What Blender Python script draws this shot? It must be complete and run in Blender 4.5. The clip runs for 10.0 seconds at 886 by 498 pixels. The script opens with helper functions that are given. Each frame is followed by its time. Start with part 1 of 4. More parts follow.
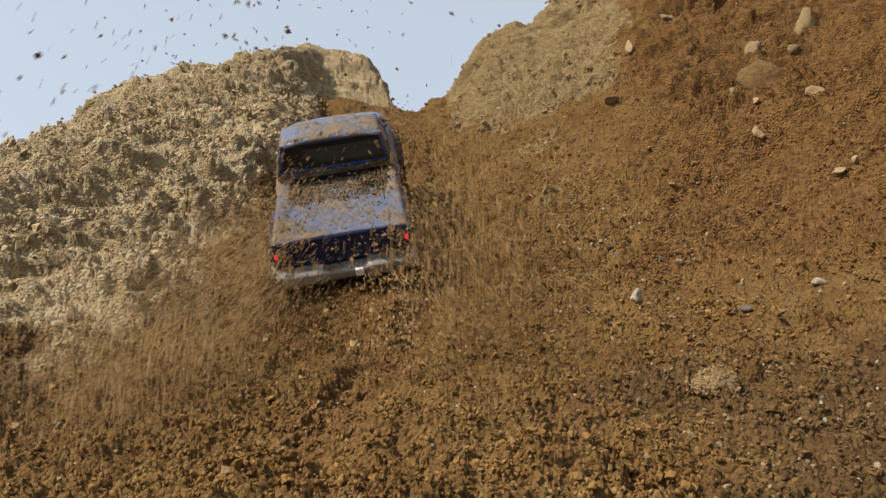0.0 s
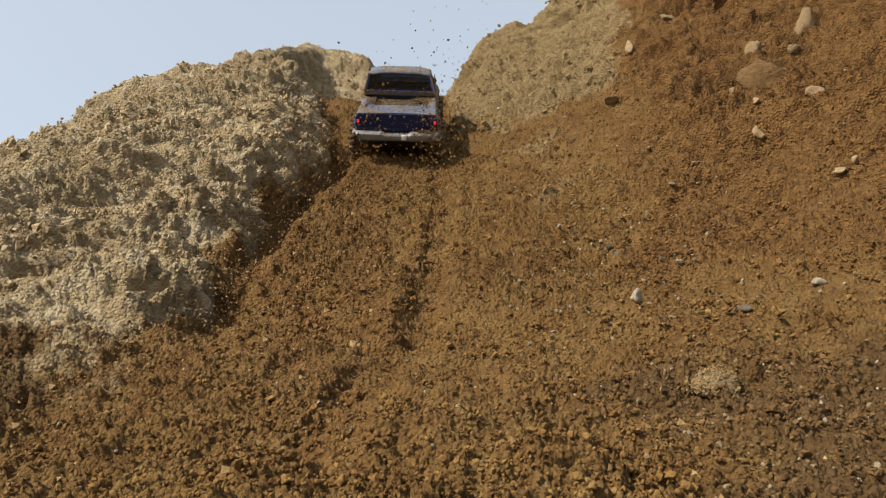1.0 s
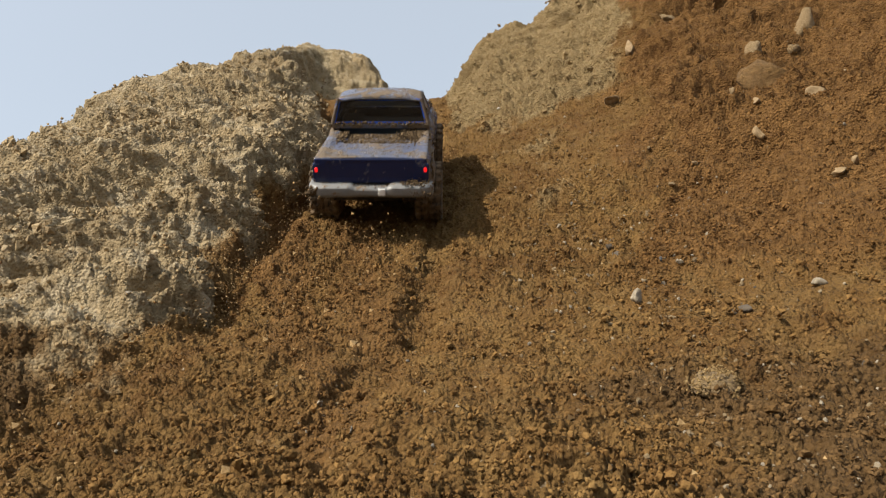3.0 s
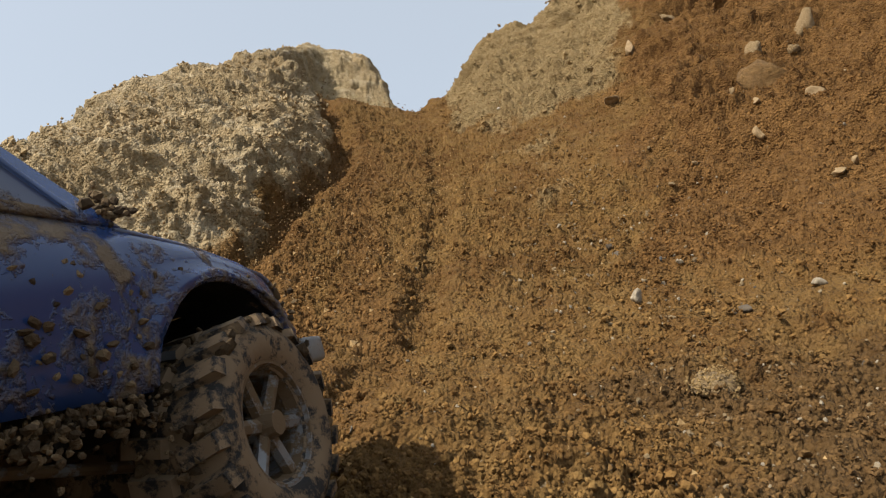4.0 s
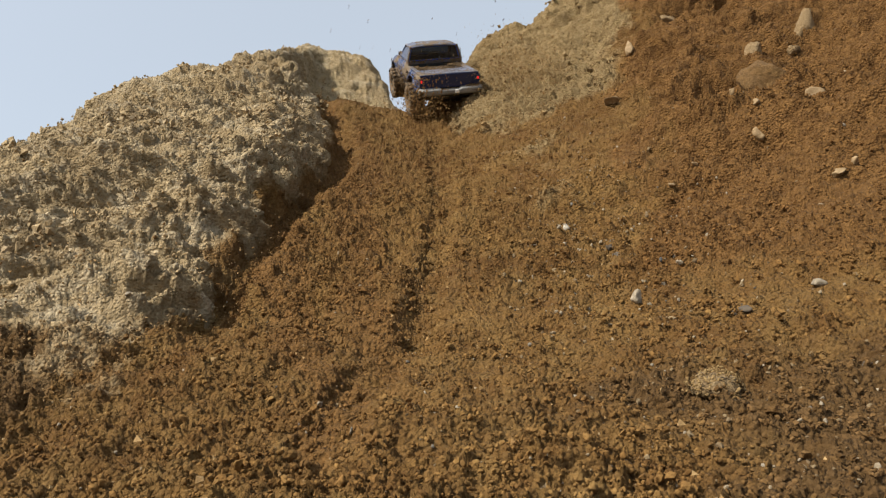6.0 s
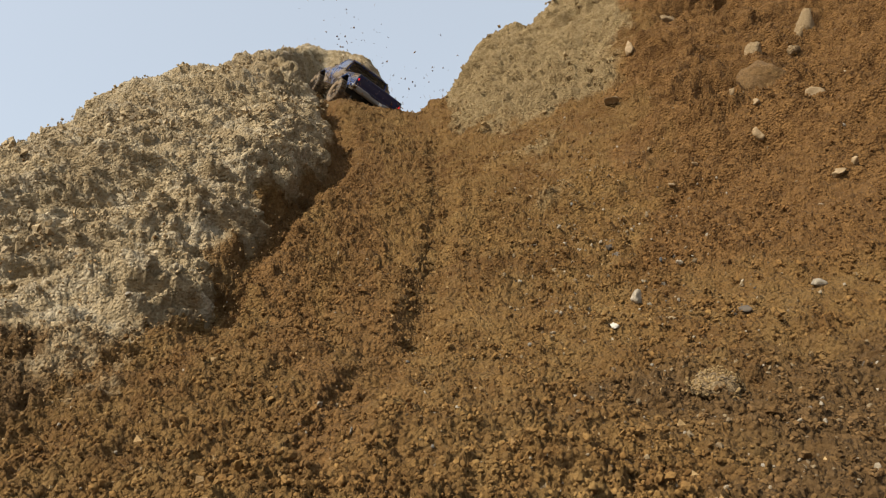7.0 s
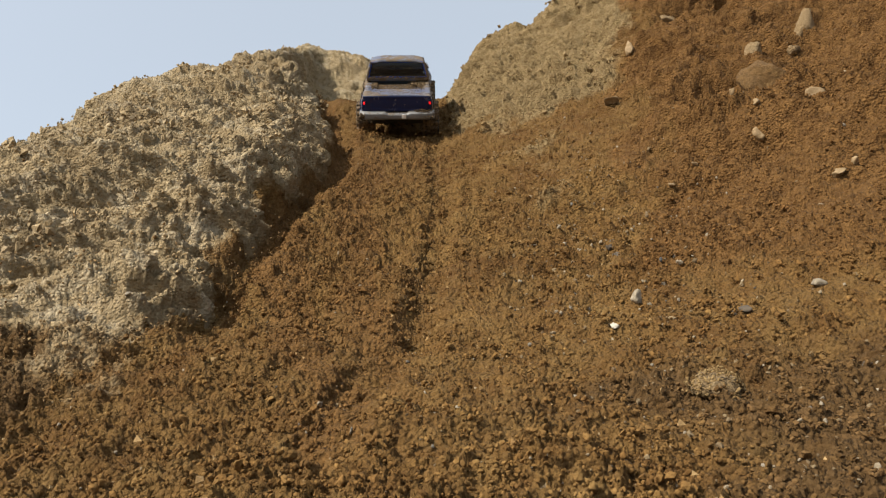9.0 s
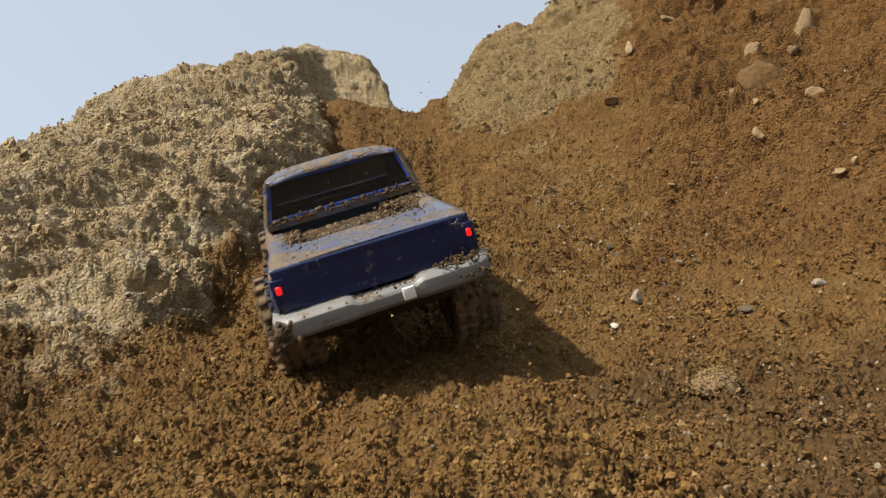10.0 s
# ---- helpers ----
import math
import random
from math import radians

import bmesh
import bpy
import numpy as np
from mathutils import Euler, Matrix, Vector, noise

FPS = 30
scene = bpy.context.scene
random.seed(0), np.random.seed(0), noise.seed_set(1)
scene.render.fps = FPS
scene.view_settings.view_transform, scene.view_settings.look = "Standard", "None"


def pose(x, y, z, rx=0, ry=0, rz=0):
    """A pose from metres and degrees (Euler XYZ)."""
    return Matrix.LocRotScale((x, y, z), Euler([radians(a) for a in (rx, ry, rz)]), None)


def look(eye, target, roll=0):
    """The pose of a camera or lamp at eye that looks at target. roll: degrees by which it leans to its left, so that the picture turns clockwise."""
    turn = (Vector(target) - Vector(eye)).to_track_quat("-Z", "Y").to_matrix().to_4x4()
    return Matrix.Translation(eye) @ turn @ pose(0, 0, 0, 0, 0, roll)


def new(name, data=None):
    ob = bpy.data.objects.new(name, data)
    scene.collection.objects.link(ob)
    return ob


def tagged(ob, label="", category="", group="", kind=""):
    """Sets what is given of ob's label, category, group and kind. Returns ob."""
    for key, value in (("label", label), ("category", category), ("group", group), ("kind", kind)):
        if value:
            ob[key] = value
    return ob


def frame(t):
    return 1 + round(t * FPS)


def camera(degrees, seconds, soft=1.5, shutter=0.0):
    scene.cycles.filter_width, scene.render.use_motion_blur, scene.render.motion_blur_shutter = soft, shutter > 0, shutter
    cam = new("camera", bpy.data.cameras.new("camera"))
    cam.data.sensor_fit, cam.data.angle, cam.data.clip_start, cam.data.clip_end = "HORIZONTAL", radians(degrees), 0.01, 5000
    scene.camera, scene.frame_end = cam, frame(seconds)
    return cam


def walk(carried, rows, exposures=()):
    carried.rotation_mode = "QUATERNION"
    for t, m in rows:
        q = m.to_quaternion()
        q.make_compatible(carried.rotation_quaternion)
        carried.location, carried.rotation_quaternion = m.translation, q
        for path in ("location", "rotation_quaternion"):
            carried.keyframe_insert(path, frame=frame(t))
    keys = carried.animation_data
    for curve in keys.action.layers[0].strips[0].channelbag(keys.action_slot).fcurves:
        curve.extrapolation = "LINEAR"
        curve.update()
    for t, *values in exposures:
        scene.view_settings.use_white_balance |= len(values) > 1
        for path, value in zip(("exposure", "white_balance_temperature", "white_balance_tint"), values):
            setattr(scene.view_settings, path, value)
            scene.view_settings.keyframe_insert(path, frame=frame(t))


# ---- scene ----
cam = camera(68.5, 10.0, soft=1.2, shutter=0.15)
HOLD = pose(0, 0, 0, 102.0, 0, 0)
SETTLED = pose(0, 0, 0, 102.07, 0, 0)
walk(cam, [(0.0, HOLD), (4.0, HOLD), (5.4, SETTLED), (10.0, SETTLED)])

# ---- light: hazy sun from the left, pale sky ----
SUN_EL, SUN_AZ = 41.0, -119.0          # degrees; azimuth from +y, negative to the left
world = bpy.data.worlds.new("world")
scene.world = world
world.use_nodes = True
wn = world.node_tree.nodes
sky = wn.new("ShaderNodeTexSky")
sky.sky_type = "NISHITA"
sky.sun_disc = False
sky.sun_elevation = radians(SUN_EL)
sky.sun_rotation = radians(SUN_AZ)
sky.air_density, sky.dust_density, sky.ozone_density = 1.0, 4.0, 1.0
haze = wn.new("ShaderNodeMix")                # thin bright haze over the whole sky
haze.data_type = "RGBA"
haze.inputs[0].default_value = 0.6
haze.inputs[7].default_value = (4.4, 4.8, 5.15, 1)
world.node_tree.links.new(sky.outputs[0], haze.inputs[6])
wn["Background"].inputs[1].default_value = 0.12
world.node_tree.links.new(haze.outputs[2], wn["Background"].inputs[0])
sun = new("sun", bpy.data.lights.new("sun", "SUN"))
sun.data.energy, sun.data.angle, sun.data.color = 4.6, radians(1.0), (1.0, 0.925, 0.79)
_s = Vector((math.sin(radians(SUN_AZ)) * math.cos(radians(SUN_EL)), math.cos(radians(SUN_AZ)) * math.cos(radians(SUN_EL)), math.sin(radians(SUN_EL))))
sun.matrix_world = look(_s * 20, (0, 0, 0))
scene.view_settings.exposure = 0.57

# ---- materials ----
def mat_base(name, rough=0.9, spec=0.3):
    m = bpy.data.materials.new(name)
    m.use_nodes = True
    t = m.node_tree
    b = t.nodes["Principled BSDF"]
    b.inputs["Roughness"].default_value = rough
    b.inputs["Specular IOR Level"].default_value = spec
    return m, t, b


def nz(t, scale, detail=6, rough=0.6, co=None, dist=0.0):
    n = t.nodes.new("ShaderNodeTexNoise")
    n.inputs["Scale"].default_value, n.inputs["Detail"].default_value = scale, detail
    n.inputs["Roughness"].default_value, n.inputs["Distortion"].default_value = rough, dist
    if co is not None:
        t.links.new(co, n.inputs["Vector"])
    return n.outputs["Fac"]


def ramp(t, fac, stops):
    r = t.nodes.new("ShaderNodeValToRGB")
    while len(r.color_ramp.elements) < len(stops):
        r.color_ramp.elements.new(0.5)
    for e, (p, c) in zip(r.color_ramp.elements, stops):
        e.position, e.color = p, (*c, 1) if len(c) == 3 else c
    t.links.new(fac, r.inputs[0])
    return r.outputs[0]


def grey(v):
    return (v, v, v)


def mixc(t, fac, a, b, mode="MIX"):
    m = t.nodes.new("ShaderNodeMix")
    m.data_type, m.blend_type = "RGBA", mode
    for s, v in ((0, fac), (6, a), (7, b)):
        if isinstance(v, (int, float)):
            m.inputs[s].default_value = v
        elif isinstance(v, tuple):
            m.inputs[s].default_value = (*v, 1)
        else:
            t.links.new(v, m.inputs[s])
    return m.outputs[2]


def mth(t, op, a, b=0.0):
    m = t.nodes.new("ShaderNodeMath")
    m.operation = op
    for i, v in enumerate((a, b)):
        if isinstance(v, (int, float)):
            m.inputs[i].default_value = v
        else:
            t.links.new(v, m.inputs[i])
    return m.outputs[0]


def bumped(t, b, h, dist, strength=1.0):
    n = t.nodes.new("ShaderNodeBump")
    n.inputs["Distance"].default_value, n.inputs["Strength"].default_value = dist, strength
    t.links.new(h, n.inputs["Height"])
    t.links.new(n.outputs[0], b.inputs["Normal"])


def obco(t):
    return t.nodes.new("ShaderNodeTexCoord").outputs["Object"]


def soil_material(name="pit_soil", loose=False):
    """Loose brown pit sand, with pale dried clay, grey compact sand and moist gravel by the 'soil' attribute."""
    m, t, b = mat_base(name, 0.95, 0.15)
    co = obco(t)
    at = t.nodes.new("ShaderNodeAttribute")
    at.attribute_name = "soil"
    sp = t.nodes.new("ShaderNodeSeparateColor")
    t.links.new(at.outputs["Color"], sp.inputs[0])
    fine, mid, big, blot = nz(t, 420, 4, 0.7, co), nz(t, 60, 5, 0.65, co), nz(t, 5, 5, 0.6, co), nz(t, 17, 6, 0.68, co, 0.4)
    sand = mixc(t, ramp(t, mid, [(0.3, grey(0)), (0.7, grey(1))]), (0.101, 0.052, 0.016), (0.220, 0.128, 0.042))
    sand = mixc(t, ramp(t, big, [(0.35, grey(0)), (0.68, grey(0.8))]), sand, (0.108, 0.054, 0.017))
    sand = mixc(t, ramp(t, blot, [(0.45, grey(0)), (0.66, grey(0.7))]), sand, (0.197, 0.122, 0.044))
    clay = mixc(t, ramp(t, mid, [(0.3, grey(0)), (0.7, grey(1))]), (0.215, 0.159, 0.086), (0.458, 0.360, 0.214))
    clay = mixc(t, ramp(t, big, [(0.4, grey(0)), (0.62, grey(0.65))]), clay, (0.229, 0.164, 0.087))
    clay = mixc(t, ramp(t, blot, [(0.50, grey(0)), (0.62, grey(0.7))]), clay, (0.431, 0.360, 0.245))
    pale = mixc(t, ramp(t, mid, [(0.3, grey(0)), (0.7, grey(1))]), (0.160, 0.111, 0.052), (0.286, 0.208, 0.106))
    pale = mixc(t, ramp(t, blot, [(0.48, grey(0)), (0.66, grey(0.7))]), pale, (0.202, 0.139, 0.066))
    moist = mixc(t, ramp(t, mid, [(0.35, grey(0)), (0.7, grey(1))]), (0.059, 0.034, 0.013), (0.147, 0.086, 0.035))
    deep_brown = mixc(t, ramp(t, mid, [(0.3, grey(0)), (0.7, grey(1))]), (0.088, 0.044, 0.014), (0.189, 0.101, 0.034))
    edge = mth(t, "MULTIPLY", mth(t, "SUBTRACT", mid, 0.5), 0.9)

    def soft(chan):
        return ramp(t, mth(t, "ADD", chan, edge), [(0.3, grey(0)), (0.7, grey(1))])
    col = mixc(t, soft(sp.outputs[0]), sand, clay)
    col = mixc(t, soft(sp.outputs[1]), col, pale)
    col = mixc(t, soft(at.outputs["Alpha"]), col, deep_brown)
    col = mixc(t, soft(sp.outputs[2]), col, moist)
    col = mixc(t, 0.55, col, ramp(t, fine, [(0.25, grey(0.35)), (0.5, grey(0.5)), (0.8, grey(0.72))]), "OVERLAY")
    if loose:                                 # each crumb a little lighter or darker than the soil it lies on
        g = t.nodes.new("ShaderNodeNewGeometry")
        col = mixc(t, 1.0, col, ramp(t, g.outputs["Random Per Island"], [(0.0, (0.74, 0.72, 0.72)), (0.5, (1.0, 0.99, 0.98)), (1.0, (1.24, 1.24, 1.24))]), "MULTIPLY")
    t.links.new(col, b.inputs["Base Color"])
    v = t.nodes.new("ShaderNodeTexVoronoi")
    v.inputs["Scale"].default_value = 225
    t.links.new(co, v.inputs["Vector"])
    coarse = nz(t, 150, 5, 0.75, co, 0.5)
    h = mth(t, "ADD", mth(t, "MULTIPLY", fine, 0.55), mth(t, "MULTIPLY", mth(t, "SUBTRACT", 1.0, v.outputs["Distance"]), 1.0))
    h = mth(t, "ADD", h, mth(t, "MULTIPLY", coarse, 0.7))
    bumped(t, b, h, 0.0015 if loose else 0.0065, 1.0)
    return m


def stone_material(name, c1, c2, rough=0.75, scale=160):
    m, t, b = mat_base(name, rough, 0.35)
    co = obco(t)
    n, f = nz(t, scale, 6, 0.7, co), nz(t, scale * 5, 3, 0.6, co)
    col = mixc(t, ramp(t, n, [(0.35, grey(0)), (0.68, grey(1))]), c1, c2)
    oi = t.nodes.new("ShaderNodeObjectInfo")
    col = mixc(t, mth(t, "MULTIPLY", oi.outputs["Random"], 0.35), col, c1)
    t.links.new(col, b.inputs["Base Color"])
    bumped(t, b, mth(t, "ADD", n, mth(t, "MULTIPLY", f, 0.4)), 0.0015, 0.6)
    return m


def crumb_material(name, stops):
    """Loose grains: colour by grain."""
    m, t, b = mat_base(name, 0.9, 0.2)
    g = t.nodes.new("ShaderNodeNewGeometry")
    col = ramp(t, g.outputs["Random Per Island"], stops)
    n = nz(t, 500, 4, 0.7, obco(t))
    col = mixc(t, 0.6, col, ramp(t, n, [(0.25, grey(0.3)), (0.75, grey(0.7))]), "OVERLAY")
    t.links.new(col, b.inputs["Base Color"])
    bumped(t, b, n, 0.0015, 0.8)
    return m


def paint_material(name, level, dust=0.3, paint=(0.006, 0.022, 0.13)):
    """Blue lacquer under a film of dust and dried mud; level: share of mud."""
    m, t, b = mat_base(name, 0.3, 0.5)
    co = obco(t)
    big, mid, fine = nz(t, 17, 5, 0.65, co, 0.6), nz(t, 75, 5, 0.7, co), nz(t, 420, 3, 0.6, co)
    mk = mth(t, "ADD", mth(t, "MULTIPLY", big, 0.65), mth(t, "MULTIPLY", mid, 0.35))
    lo = 0.70 - 0.42 * level
    mud = ramp(t, mk, [(lo, grey(0)), (lo + 0.07, grey(1))])
    film = ramp(t, big, [(0.25, grey(dust * 0.55)), (0.75, grey(min(1, dust * 1.3)))])
    base = mixc(t, film, paint, (0.165, 0.155, 0.140))
    mudc = mixc(t, mid, (0.075, 0.053, 0.032), (0.175, 0.125, 0.076))
    t.links.new(mixc(t, mud, base, mudc), b.inputs["Base Color"])
    r = mixc(t, mud, mixc(t, film, grey(0.22), grey(0.55)), grey(0.85))
    t.links.new(r, b.inputs["Roughness"])
    bumped(t, b, mth(t, "ADD", mth(t, "MULTIPLY", mud, 0.7), mth(t, "MULTIPLY", mth(t, "ADD", mid, fine), mud)), 0.0018, 0.8)
    return m


def plain_material(name, col, rough=0.5, metal=0.0, mud=0.25, emit=0.0):
    m, t, b = mat_base(name, rough, 0.4)
    co = obco(t)
    n = nz(t, 70, 6, 0.7, co)
    lo = 0.72 - 0.4 * mud
    k = ramp(t, n, [(lo, grey(0)), (lo + 0.08, grey(1))])
    t.links.new(mixc(t, k, mixc(t, nz(t, 300, 3, 0.5, co), tuple(c * 0.8 for c in col), col), (0.17, 0.115, 0.065)), b.inputs["Base Color"])
    t.links.new(mixc(t, k, grey(rough), grey(0.9)), b.inputs["Roughness"])
    b.inputs["Metallic"].default_value = metal
    if emit:
        b.inputs["Emission Color"].default_value = (*col, 1)
        b.inputs["Emission Strength"].default_value = emit
    bumped(t, b, mth(t, "ADD", k, n), 0.001, 0.5)
    return m


def glass_material():
    m, t, b = mat_base("smoked_window", 0.12, 0.5)
    co = obco(t)
    tr = t.nodes.new("ShaderNodeBsdfTransparent")
    tr.inputs[0].default_value = (0.30, 0.33, 0.34, 1)
    b.inputs["Base Color"].default_value = (0.012, 0.014, 0.016, 1)
    n = nz(t, 90, 6, 0.75, co)
    dirt = ramp(t, n, [(0.62, grey(0)), (0.68, grey(1))])
    film = mth(t, "ADD", mth(t, "MULTIPLY", nz(t, 14, 4, 0.6, co), 0.35), 0.3)
    t.links.new(mixc(t, mth(t, "MAXIMUM", dirt, mth(t, "MULTIPLY", film, 0.16)), (0.012, 0.014, 0.016), (0.17, 0.135, 0.09)), b.inputs["Base Color"])
    t.links.new(mixc(t, dirt, grey(0.15), grey(0.9)), b.inputs["Roughness"])
    mx = t.nodes.new("ShaderNodeMixShader")
    t.links.new(mth(t, "MAXIMUM", dirt, mth(t, "ADD", film, 0.12)), mx.inputs[0])
    t.links.new(tr.outputs[0], mx.inputs[1])
    t.links.new(b.outputs[0], mx.inputs[2])
    t.links.new(mx.outputs[0], t.nodes["Material Output"].inputs[0])
    return m


SOIL = soil_material()
LOOSE = soil_material("loose_soil", True)
STONE = stone_material("pale_pebble", (0.168, 0.139, 0.097), (0.311, 0.265, 0.197))
STONE_WHITE = stone_material("white_pebble", (0.36, 0.33, 0.27), (0.58, 0.54, 0.46))
STONE_TAN = stone_material("tan_sandstone", (0.176, 0.118, 0.057), (0.302, 0.214, 0.118))
CLOD = stone_material("packed_sand_clod", (0.202, 0.134, 0.064), (0.353, 0.256, 0.139), 0.95, 260)
CLOD.node_tree.nodes["Bump"].inputs["Distance"].default_value = 0.006
CLOD.node_tree.nodes["Bump"].inputs["Strength"].default_value = 1.0
STONE_DARK = stone_material("dark_slate_pebble", (0.059, 0.046, 0.034), (0.118, 0.095, 0.069), 0.95)
CRUMB = crumb_material("sand_crumb", [(0.0, (0.097, 0.049, 0.015)), (0.5, (0.155, 0.086, 0.028)), (1.0, (0.223, 0.133, 0.047))])
CLODGRAIN = crumb_material("clod_grain", [(0.0, (0.176, 0.113, 0.047)), (0.5, (0.239, 0.160, 0.070)), (1.0, (0.294, 0.206, 0.097))])
PACKED = stone_material("packed_brown_sand", (0.113, 0.062, 0.021), (0.214, 0.126, 0.045), 0.95, 90)
PACKED.node_tree.nodes["Bump"].inputs["Distance"].default_value = 0.012
PACKED.node_tree.nodes["Bump"].inputs["Strength"].default_value = 1.0
GRIT = crumb_material("pale_grit", [(0.0, (0.136, 0.095, 0.054)), (0.5, (0.204, 0.150, 0.085)), (0.9, (0.286, 0.245, 0.184)), (1.0, (0.068, 0.068, 0.068))])
# paler than the sand: the sun's scatter in flying dust is put into its colour
SUNLIT_DUST = crumb_material("sunlit_dust", [(0.0, (0.22, 0.13, 0.05)), (0.5, (0.30, 0.19, 0.082)), (1.0, (0.38, 0.26, 0.125))])
MUD = crumb_material("drying_mud", [(0.0, (0.040, 0.027, 0.015)), (0.65, (0.095, 0.062, 0.032)), (1.0, (0.20, 0.140, 0.075))])
# the same blue, darkened for the tailgate's shaded rear face
PAINT_SHADED = paint_material("shaded_blue_lacquer", 0.26, 0.02, (0.003, 0.012, 0.060))
PAINT_FRAME = paint_material("clean_blue_lacquer", 0.10, 0.0, (0.008, 0.06, 0.36))
PAINT_DUSTY = paint_material("dusty_blue_lacquer", 0.54, 0.55, (0.010, 0.036, 0.13))
PAINT_SIDE = paint_material("grimy_side_window", 0.42, 0.40, (0.008, 0.032, 0.11))
PAINT_MUDDY = paint_material("muddy_blue_lacquer", 0.57, 0.08, (0.005, 0.030, 0.12))
CHROME = plain_material("dull_silver_plastic", (0.20, 0.20, 0.195), 0.5, 0.1, 0.42)
WHITE = plain_material("white_plastic", (0.82, 0.82, 0.80), 0.4, 0.0, 0.05)
BLACK = plain_material("black_plastic", (0.012, 0.012, 0.012), 0.6, 0.0, 0.25)
RUBBER = plain_material("muddy_rubber", (0.018, 0.017, 0.016), 0.85, 0.0, 0.74)
STEEL = plain_material("grey_metal", (0.22, 0.22, 0.22), 0.5, 0.5, 0.75)
LAMP = plain_material("red_lamp", (0.75, 0.01, 0.012), 0.3, 0.0, 0.2, 0.7)
GLASS = glass_material()

# ---- ground: a small sand pit, rising all round in front ----
def hash2(ix, iy, k):
    h = (ix * 374761393 + iy * 668265263 + k * 2147483647) & 0xFFFFFFFF
    h = ((h ^ (h >> 13)) * 1274126177) & 0xFFFFFFFF
    return ((h ^ (h >> 16)) & 0xFFFFFF) / float(0x1000000)


def vnoise(x, y, k=0):
    ix, iy = np.floor(x).astype(np.int64), np.floor(y).astype(np.int64)
    fx, fy = x - ix, y - iy
    u, v = fx * fx * (3 - 2 * fx), fy * fy * (3 - 2 * fy)
    a, b, c, d = hash2(ix, iy, k), hash2(ix + 1, iy, k), hash2(ix, iy + 1, k), hash2(ix + 1, iy + 1, k)
    return (a + (b - a) * u) * (1 - v) + (c + (d - c) * u) * v - 0.5


def fbm(x, y, octaves, k=0, gain=0.55):
    s, a = 0.0, 1.0
    for o in range(octaves):
        s = s + a * vnoise(x + 17.3 * o, y - 9.1 * o, k + o)
        x, y, a = x * 2.03, y * 2.03, a * gain
    return s


def cells(x, y, k=0):
    """Nearest and second nearest distance to scattered points, and the nearest one's own number."""
    ix, iy = np.floor(x).astype(np.int64), np.floor(y).astype(np.int64)
    f1, f2, own = np.full(x.shape, 9.0), np.full(x.shape, 9.0), np.zeros(x.shape)
    for dx in (-1, 0, 1):
        for dy in (-1, 0, 1):
            jx, jy = ix + dx, iy + dy
            d = np.hypot(jx + hash2(jx, jy, k) - x, jy + hash2(jx, jy, k + 7) - y)
            near = d < f1
            f2 = np.where(near, f1, np.minimum(f2, d))
            own = np.where(near, hash2(jx, jy, k + 13), own)
            f1 = np.where(near, d, f1)
    return f1, f2, own


def step(a, b, v):
    t = np.clip((v - a) / (b - a), 0, 1)
    return t * t * (3 - 2 * t)


SLOPE_R = [0, 0.15, 0.35, 0.50, 0.62, 0.78, 1.0, 1.25, 1.5, 1.75, 2.0, 2.25, 2.42, 4.0]
SLOPE_Z = [-0.20, -0.190, -0.085, -0.055, -0.028, 0.026, 0.162, 0.345, 0.510, 0.670, 0.838, 1.005, 1.115, 2.0]
# crest of the pit's edge by bearing: how steeply it is seen, and how far off it is
CREST_A = [-180, -90, -60, -42, -36.3, -34.8, -30.7, -28.6, -25, -20.3, -16.9, -13.1, -11.4, -7.4, -5.1, -2.4, 0.3, 2.2, 3.1, 4.8, 8.9, 10.9, 14.9, 22, 45, 70, 110, 180]
CREST_E = [0.02, 0.10, 0.18, 0.245, 0.292, 0.317, 0.385, 0.438, 0.470, 0.507, 0.535, 0.556, 0.548, 0.545, 0.490, 0.466, 0.468, 0.502, 0.549, 0.585, 0.601, 0.645, 0.70, 0.78, 0.74, 0.5, 0.1, 0.02]
DIST_A = [-180, -70, -38, -28, -20, -15.5, -13, -7, -4.5, -1, 2.2, 6, 14, 25, 45, 80, 180]
DIST_R = [3.0, 1.7, 1.75, 1.95, 2.15, 2.4, 3.0, 3.05, 2.7, 2.42, 2.4, 2.42, 2.5, 2.55, 2.4, 2.4, 3.0]
_rs = np.linspace(0, 4, 1601)
_zs = np.convolve(np.pad(np.interp(_rs, SLOPE_R, SLOPE_Z), 40, mode="reflect", reflect_type="odd"), np.ones(81) / 81, "valid")


_as = np.linspace(-180, 180, 3601)


def _rounded(values, width):
    n = int(width * 10) | 1
    return np.convolve(np.pad(values, n // 2, mode="edge"), np.hanning(n + 2)[1:-1] / np.hanning(n + 2).sum(), "valid")


_edge = _rounded(np.interp(_as, DIST_A, DIST_R), 3)
_crest = _rounded(np.interp(_as, CREST_A, CREST_E), 1.2)
_broad = _rounded(_crest, 14)


